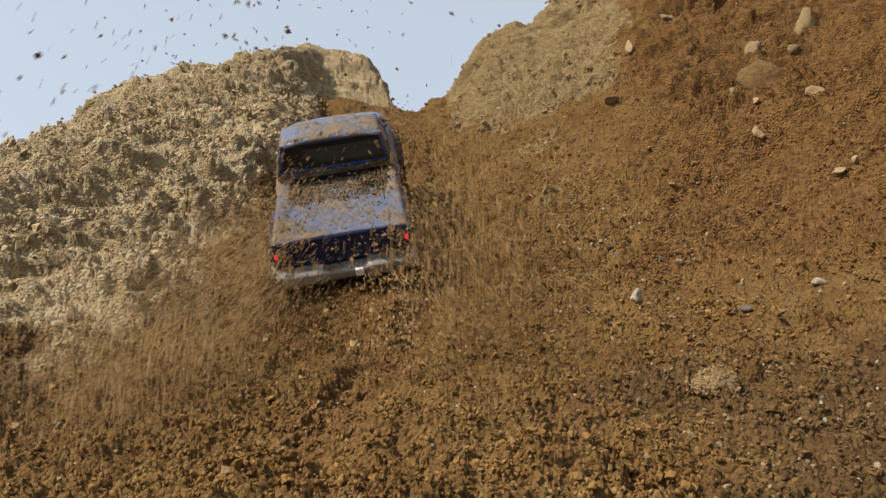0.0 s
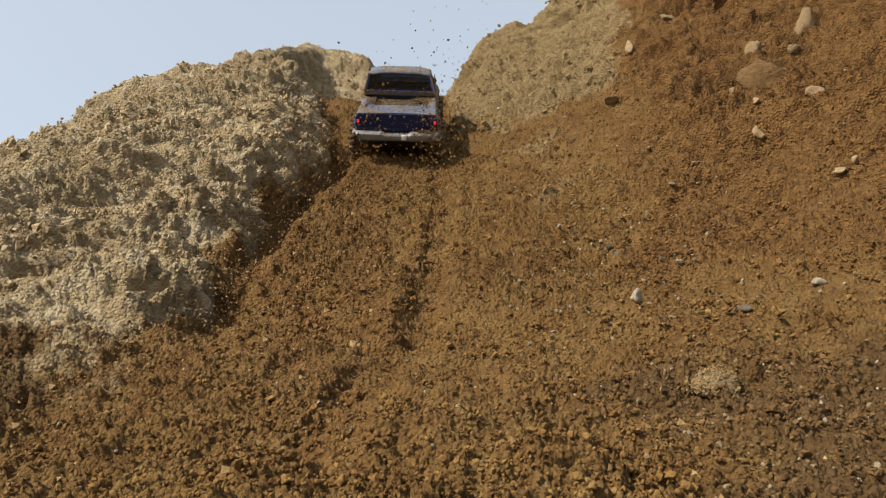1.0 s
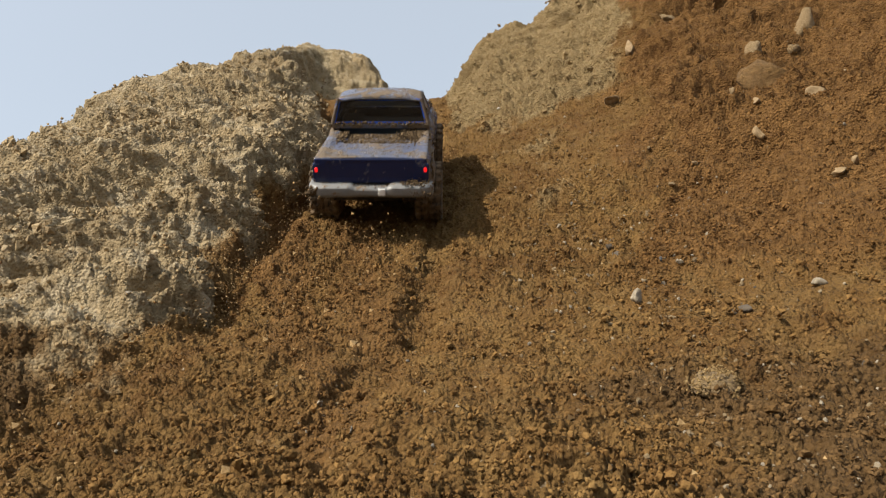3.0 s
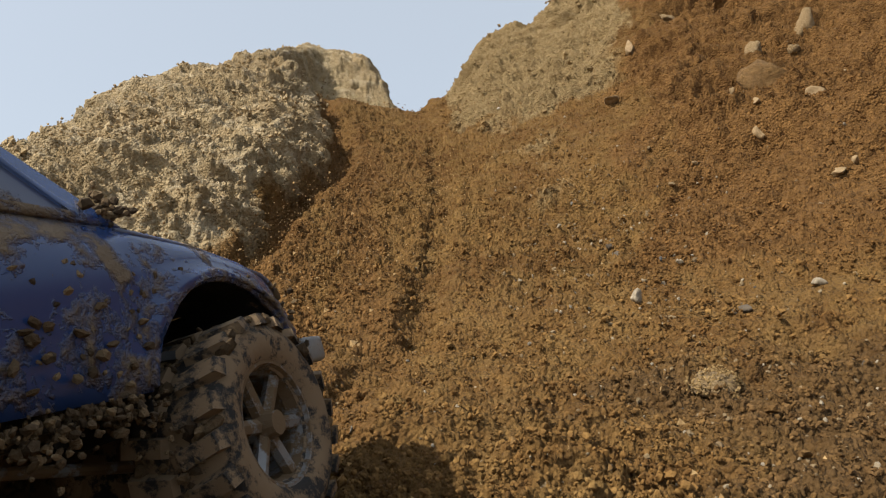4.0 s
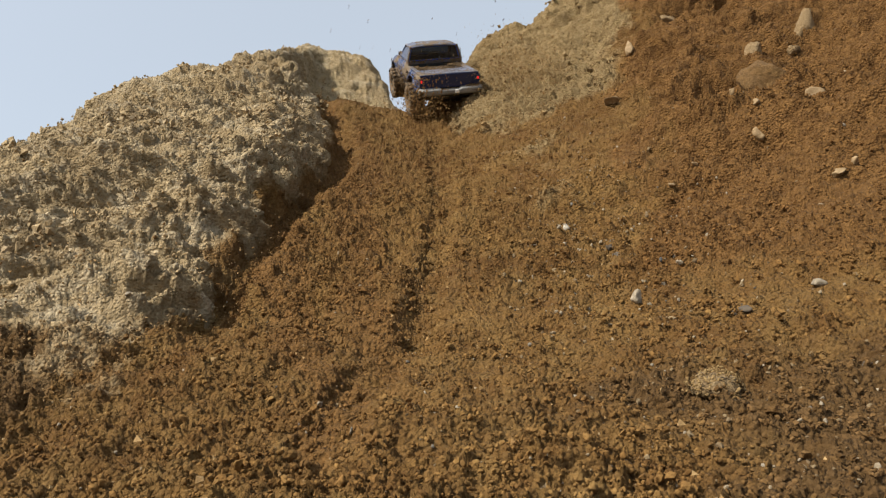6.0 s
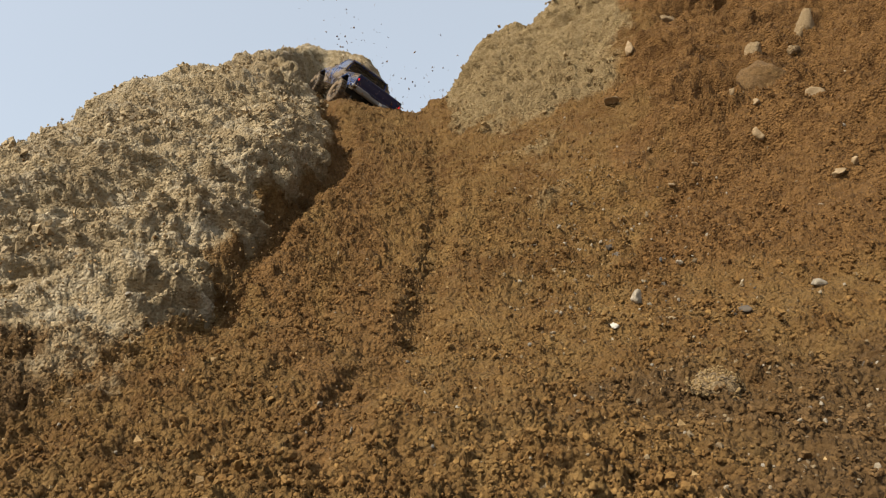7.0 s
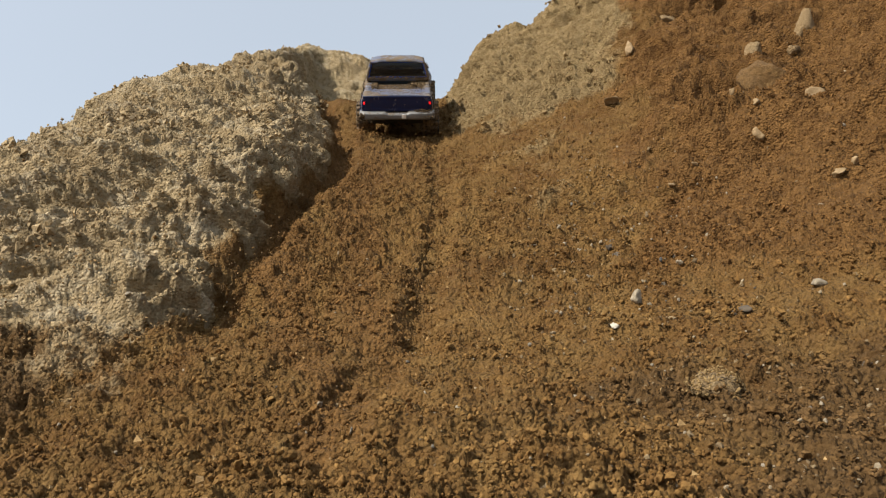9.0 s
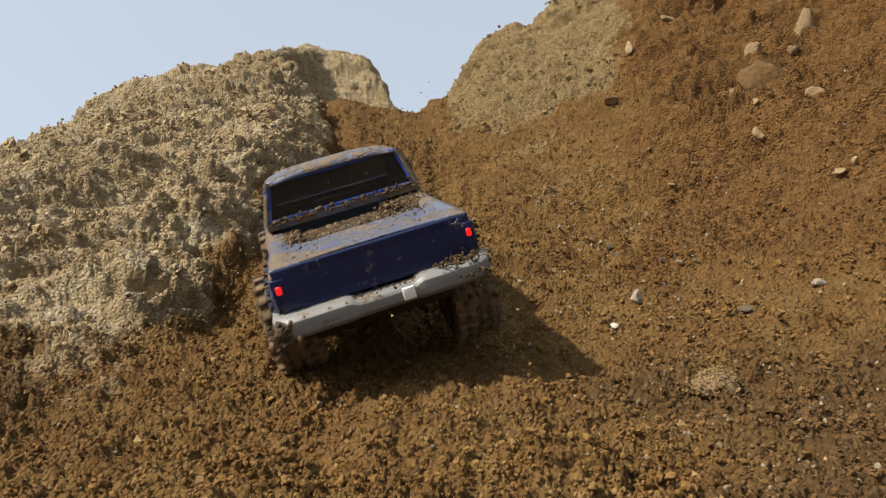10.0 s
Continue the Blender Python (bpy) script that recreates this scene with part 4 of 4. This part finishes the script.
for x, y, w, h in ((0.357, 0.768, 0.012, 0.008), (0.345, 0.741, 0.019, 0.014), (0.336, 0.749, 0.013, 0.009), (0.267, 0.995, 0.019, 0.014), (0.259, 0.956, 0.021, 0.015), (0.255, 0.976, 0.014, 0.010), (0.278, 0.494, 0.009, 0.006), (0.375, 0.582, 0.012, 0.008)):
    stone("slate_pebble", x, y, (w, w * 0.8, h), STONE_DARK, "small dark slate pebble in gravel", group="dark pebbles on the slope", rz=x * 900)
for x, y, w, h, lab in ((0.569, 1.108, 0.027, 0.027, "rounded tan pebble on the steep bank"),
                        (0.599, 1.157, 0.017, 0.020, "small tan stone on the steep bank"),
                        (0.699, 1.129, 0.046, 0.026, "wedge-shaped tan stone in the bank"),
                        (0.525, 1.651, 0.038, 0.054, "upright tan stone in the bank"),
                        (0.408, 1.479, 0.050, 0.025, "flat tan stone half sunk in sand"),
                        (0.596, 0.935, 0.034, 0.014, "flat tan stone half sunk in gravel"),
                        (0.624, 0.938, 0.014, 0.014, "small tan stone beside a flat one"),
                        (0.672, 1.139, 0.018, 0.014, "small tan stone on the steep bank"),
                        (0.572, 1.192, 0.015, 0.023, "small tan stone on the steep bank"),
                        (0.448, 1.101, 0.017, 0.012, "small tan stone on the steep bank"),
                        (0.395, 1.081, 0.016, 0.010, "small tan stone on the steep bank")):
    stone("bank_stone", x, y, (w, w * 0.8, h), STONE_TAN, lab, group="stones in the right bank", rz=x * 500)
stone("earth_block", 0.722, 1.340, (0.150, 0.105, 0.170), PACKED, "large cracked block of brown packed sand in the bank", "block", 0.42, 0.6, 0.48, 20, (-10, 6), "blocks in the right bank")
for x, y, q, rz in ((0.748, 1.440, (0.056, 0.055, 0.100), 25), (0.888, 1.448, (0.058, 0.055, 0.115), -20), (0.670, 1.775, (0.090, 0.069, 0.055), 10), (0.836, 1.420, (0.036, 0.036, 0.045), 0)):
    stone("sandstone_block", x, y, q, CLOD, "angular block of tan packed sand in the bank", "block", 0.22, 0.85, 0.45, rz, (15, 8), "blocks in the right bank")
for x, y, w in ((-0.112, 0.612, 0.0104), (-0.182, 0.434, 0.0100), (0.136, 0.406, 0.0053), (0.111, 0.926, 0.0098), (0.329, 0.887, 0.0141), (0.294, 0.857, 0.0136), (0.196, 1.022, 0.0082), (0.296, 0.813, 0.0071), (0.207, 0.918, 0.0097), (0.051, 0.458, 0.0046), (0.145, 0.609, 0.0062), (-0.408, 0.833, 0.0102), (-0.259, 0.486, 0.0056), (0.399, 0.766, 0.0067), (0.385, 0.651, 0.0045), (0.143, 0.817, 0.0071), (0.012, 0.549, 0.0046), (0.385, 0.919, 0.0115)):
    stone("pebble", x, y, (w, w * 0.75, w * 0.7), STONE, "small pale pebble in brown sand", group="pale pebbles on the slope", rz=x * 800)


def scatter(name, n, seed, keep, rad, material, label, flat=0.8, reach=(0.36, 2.5), form=OCT, clot=1):
    """Loose grains strewn over the slope where keep() allows, up to clot of them stuck together."""
    rng = np.random.default_rng(seed)
    a, r = np.radians(rng.uniform(-38, 38, n)), np.exp(rng.uniform(np.log(reach[0]), np.log(reach[1]), n))
    x, y = np.sin(a) * r, np.cos(a) * r
    px, py, pz, clay, pale, moist, deep_brown = surface(x, y)
    size = rad(rng, r)
    ok = keep(rng, x, y, pz / r, np.degrees(a), clay, pale, moist)
    P, soil = np.stack([px, py, pz + size * 0.25, size], -1)[ok], np.stack([clay, pale, moist, deep_brown], -1)[ok]
    if clot > 1:
        many = rng.integers(1, clot + 1, len(P))
        P, soil, first = np.repeat(P, many, 0), np.repeat(soil, many, 0), np.repeat(np.cumsum(many) - many, many)
        away = rng.normal(size=(len(P), 3)) * np.array([1.3, 1.3, 0.9])
        away[:, 2] = np.abs(away[:, 2])
        away[first == np.arange(len(P))] = 0
        P[:, :3] += away * P[:, 3:4]
        P[:, 3] *= rng.uniform(0.55, 1.05, len(P))
    me = crumbs(name, P, material, rng, flat, False, form)
    at = me.color_attributes.new("soil", "FLOAT_COLOR", "POINT")
    at.data.foreach_set("color", np.repeat(soil, len(form[0]), 0).astype(np.float32).ravel())
    return tagged(new(name, me), label, "soil", kind="stuff")


def sandy(g, x, y, e, a, c, p, m):
    return (c < 0.5) & (p < 0.75) & (g.random(len(x)) < 0.3 + 0.7 * step(-0.15, 0.2, fbm(x * 12, y * 12, 4, 500)))


def clayey(g, x, y, e, a, c, p, m):
    return ((c > 0.35) | (p > 0.4)) & (g.random(len(x)) < (0.25 + 0.75 * step(-0.15, 0.15, fbm(x * 8, y * 8, 4, 510))) * np.where(c > 0.35, 1.0, 0.6))


scatter("near_sand_crumbs", 13000, 10, sandy, lambda g, r: np.clip(g.lognormal(np.log(0.0009 + 0.0009 * r), 0.42, len(r)), 0.0008, 0.0040), LOOSE, "loose crumbs of moist brown sand in front", 1.0, (0.34, 0.95), ICO1, 5)
scatter("sand_crumbs", 42000, 11, sandy, lambda g, r: np.clip(g.lognormal(np.log(0.0018), 0.42, len(r)), 0.0010, 0.0050), LOOSE, "loose crumbs of brown sand on the slope", 0.9, (0.9, 2.5), OCT, 4)
scatter("near_clay_crumbs", 9000, 15, clayey, lambda g, r: np.clip(g.lognormal(np.log(0.0019), 0.55, len(r)), 0.0010, 0.0075), LOOSE, "dry pale clay crumbs low on the bank", 0.9, (0.5, 1.15), ICO1, 4)
scatter("clay_crumbs", 30000, 12, clayey, lambda g, r: np.clip(g.lognormal(np.log(0.0026), 0.55, len(r)), 0.0013, 0.011), LOOSE, "dry pale clay crumbs on the bank", 0.9, (1.1, 2.6), OCT, 4)
scatter("pale_grit", 11000, 13, lambda g, x, y, e, a, c, p, m: (c < 0.3) & (g.random(len(x)) < 0.05 + 0.75 * step(3, 9, a) * step(27, 17, a) * step(0.05, 0.15, e) * step(0.42, 0.3, e) + 0.3 * step(6, 20, a) * step(0.15, 0.02, e)),
        lambda g, r: np.clip(g.lognormal(np.log(0.0006 + 0.0014 * np.minimum(r, 1.0)), 0.4, len(r)), 0.0007, 0.0042), GRIT, "pale gravel grit strewn over the sand", 0.7, (0.36, 2.5), ICO1)


# ---- dirt that the spinning wheels throw ----
def grain_mesh(name, n, spread, lo, hi, seed, material, lumps=False):
    """A drifting handful of grains."""
    rng = np.random.default_rng(seed)
    if lumps:
        base, tri = np.array([tuple(v) for v in OCT[0]]), np.array(OCT[1])
    else:
        base, tri = np.array([(1, 1, 1), (-1, -1, 1), (-1, 1, -1), (1, -1, -1)], float) * 0.75, np.array([(0, 1, 2), (0, 3, 1), (0, 2, 3), (1, 3, 2)])
    k = len(base)
    c = rng.normal(size=(n, 3)) * np.array(spread) * 0.5
    r = lo * (hi / lo) ** (rng.random(n) ** 1.8)
    v = (base[None] * rng.uniform(0.6, 1.2, (n, k, 1)) + rng.normal(0, 0.2, (n, k, 3))) * r[:, None, None] + c[:, None]
    f = tri[None] + (np.arange(n) * k)[:, None, None]
    me = bpy.data.meshes.new(name)
    me.from_pydata(v.reshape(-1, 3).tolist(), [], f.reshape(-1, 3).tolist())
    me.materials.append(material)
    return me


CLODS = [grain_mesh("flung_dirt", 150, (0.065, 0.130, 0.055), 0.0010, 0.0042, 600 + k, CRUMB, True) for k in range(5)]
DUST = [grain_mesh("dust_puff", 1250, (0.085, 0.15, 0.080), 0.0010, 0.0026, 620 + k, SUNLIT_DUST) for k in range(3)]
FINE = [grain_mesh("dust_puff", 1400, (0.085, 0.12, 0.085), 0.0008, 0.0018, 660 + k, SUNLIT_DUST) for k in range(3)]
HIGH = [grain_mesh("airborne_crumbs", 16, (0.16, 0.16, 0.16), 0.0018, 0.0050, 640 + k, CRUMB, True) for k in range(4)]
SPRAYS = []


def fling(mesh, name, label, t0, start, speed, rng, group):
    """One handful: it lies in the soil until the wheel throws it, flies, falls and lies still."""
    ob = tagged(new(name, mesh), label, "dirt", group)
    lean = (float(rng.uniform(-30, 30)), float(rng.uniform(-25, 25)), float(rng.uniform(0, 360)))
    heading = math.degrees(math.atan2(-speed.x, speed.y))

    def at(p, k):
        return pose(p.x, p.y, p.z, lean[0] * k + 20, lean[1] * k, heading + lean[2] * 0.1 * k)
    path = []
    for _ in range(5):                      # weaker throws for those that would fly too far
        path, t = [], 0.0
        while t < 2.0:
            p = start + speed * t + Vector((0, 0, -4.9 * t * t))
            floor = float(large_relief(np.array([p.x]), np.array([p.y]))[0])
            if t == 0:
                start = Vector((start.x, start.y, max(start.z, floor + 0.02)))
                p = start.copy()
            if t > 0.08 and p.z < floor - 0.012:
                path.append((t, Vector((p.x, p.y, floor - 0.03))))
                path.append((t + 0.1, Vector((p.x, p.y - 0.02, floor - 0.18))))
                break
            path.append((t, p))
            t += 0.067
        if min(p.y for _, p in path) > 0.5:
            break
        speed = Vector((speed.x, speed.y * 0.6, speed.z * 0.85))
    rows = []
    lie = start - Vector((0, 0, 0.17))
    if t0 > 0.04:
        rows += [(0.0, at(lie, 0)), (max(0.0, t0 - 0.034), at(lie, 0))]
    for t, p in path:
        tt = max(0.0, t0 + t)
        if tt < 9.9 and (t0 + t >= 0 or t == path[-1][0]) and (not rows or tt > rows[-1][0] + 0.02):
            rows.append((tt, at(p, min(t / 0.5, 1.0))))
    rows.append((10.0, rows[-1][1]))
    SPRAYS.append((ob, rows))


def throw_dirt():
    rng = np.random.default_rng(77)

    def go(n, t_lo, t_hi, meshes, name, label, back, up, side, wheel_y, spread, group, wheel=0, free=None):
        """n handfuls; free: a throw in the open air, as mean and spread of its speed along x and y, and its range upwards."""
        for i in range(n):
            t0 = t_lo + (t_hi - t_lo) * (i + rng.random()) / n
            place, turn = truck_place(max(0.0, t0))
            if t0 < 0:
                place = place + Vector((0.0, 0.75 * t0, 0.62 * t0))
            m = pose(*place, *turn)
            s = wheel or (-1 if rng.random() < 0.5 else 1)
            start = m @ Vector((s * (TRACK + rng.normal(0, 0.02)), wheel_y - 0.05, -0.115))
            if free:
                speed = Vector((rng.normal(free[0], free[1]), rng.normal(free[2], free[3]), rng.uniform(free[4], free[5])))
            else:
                speed = m.to_3x3() @ Vector((side + s * 0.28 + rng.normal(0, spread), -rng.uniform(*back), rng.uniform(*up)))
            fling(meshes[i % len(meshes)], name, label, t0, start, speed, rng, group)
    hand, puff, few = "handful of brown sand crumbs flung by a wheel", "puff of fine brown dust behind a wheel", "few sand crumbs flying before the sky"
    go(110, -0.55, 1.15, CLODS, "flung_dirt", hand, (0.5, 2.2), (0.7, 1.8), -0.05, AXLE_R, 0.25, "flung dirt")
    go(84, -0.5, 0.5, FINE, "dust_puff", puff, (0.4, 2.2), (0.5, 1.4), -0.2, AXLE_R, 0.2, "dust puffs", -1)
    go(26, -0.45, 0.4, DUST, "dust_puff", puff, (0.5, 2.2), (0.6, 1.5), 0.1, AXLE_R, 0.2, "dust puffs", 1)
    go(120, 4.42, 6.1, CLODS, "flung_dirt", hand, (0.5, 2.2), (0.6, 1.6), -0.05, AXLE_R, 0.25, "flung dirt")
    go(34, 4.6, 5.3, FINE, "dust_puff", puff, (0.6, 2.2), (0.5, 1.4), -0.2, AXLE_R, 0.2, "dust puffs", -1)
    go(44, 4.5, 5.35, DUST, "dust_puff", puff, (0.6, 2.4), (0.5, 1.7), -0.25, AXLE_R, 0.35, "dust puffs")
    no = (0, 1)
    go(76, 5.2, 5.85, FINE, "dust_puff", puff, no, no, 0, AXLE_R + 0.1, 0, "dust puffs", 1, (0.75, 0.4, -0.15, 0.3, 0.3, 1.5))
    go(26, -0.52, -0.12, HIGH, "airborne_crumbs", few, no, no, 0, AXLE_R, 0, "crumbs in the air", 0, (-0.75, 0.35, 0.35, 0.3, 2.3, 3.3))
    go(22, 0.45, 1.40, HIGH, "airborne_crumbs", few, no, no, 0, AXLE_F, 0, "crumbs in the air", 1, (0.22, 0.15, 0.1, 0.2, 1.7, 2.5))
    go(12, 4.60, 4.85, HIGH, "airborne_crumbs", few, no, no, 0, AXLE_R, 0, "crumbs in the air", -1, (-0.7, 0.3, 0.3, 0.2, 2.3, 3.1))
    go(28, 4.95, 5.65, HIGH, "airborne_crumbs", few, no, no, 0, AXLE_R, 0, "crumbs in the air", 0, (0.05, 0.35, 0.2, 0.2, 1.7, 2.7))
    go(28, 6.35, 7.35, HIGH, "airborne_crumbs", few, no, no, 0, AXLE_R, 0, "crumbs in the air", 0, (0.4, 0.3, -0.1, 0.2, 1.3, 2.2))


throw_dirt()
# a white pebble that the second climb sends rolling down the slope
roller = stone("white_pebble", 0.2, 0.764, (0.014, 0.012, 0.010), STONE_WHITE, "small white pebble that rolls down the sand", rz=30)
_end = roller.matrix_world.copy()
_from = spot(0.16, 1.75)
_mid = spot(0.19, 1.2)
SPRAYS.append((roller, [(0.0, Matrix.Translation(_from)), (5.6, Matrix.Translation(_from)), (5.9, Matrix.Translation(_mid + Vector((0, 0, 0.02))) @ pose(0, 0, 0, 70)), (6.3, _end), (10.0, _end)]))


def wheel_turns():
    """Degrees turned by the wheels at every tenth of a second; they spin while the truck climbs."""
    rows, a = [], 0.0
    for i in range(101):
        t = i / 10
        rows.append((t, a))
        go = (truck_place(t + 0.1)[0] - truck_place(t)[0])
        along = go.length * (1 if go.y > 0 else -1) / WHEEL_R * 57.3
        spin = 78 if t < 1.4 or 4.35 < t < 7.2 else 12 * (t < 2.3)
        a += max(-80, min(82, max(along, spin) if spin else along))
    return rows


# how far the right wheels hang below the left ones on the uneven slope
DROOP_T = [0, 4.2, 4.4, 4.8, 5.0, 9.6, 9.8, 10]
DROOP = [0.0, 0.0, 0.008, 0.010, 0.0, 0.0, 0.010, 0.014]


def motions():
    walk(truck, [(t, pose(*p) @ BASE) for t, *p in TRUCK_ROWS])
    turns = wheel_turns()
    for wheel, rest, s in wheels:
        drop = [float(np.interp(t, DROOP_T, DROOP)) * s for t, a in turns]
        walk(wheel, [(t, Matrix.Translation((0, 0, -d)) @ rest @ pose(0, 0, 0, -a * s)) for (t, a), d in zip(turns, drop)])
    for clump, rows in SPRAYS:
        walk(clump, rows)


motions()
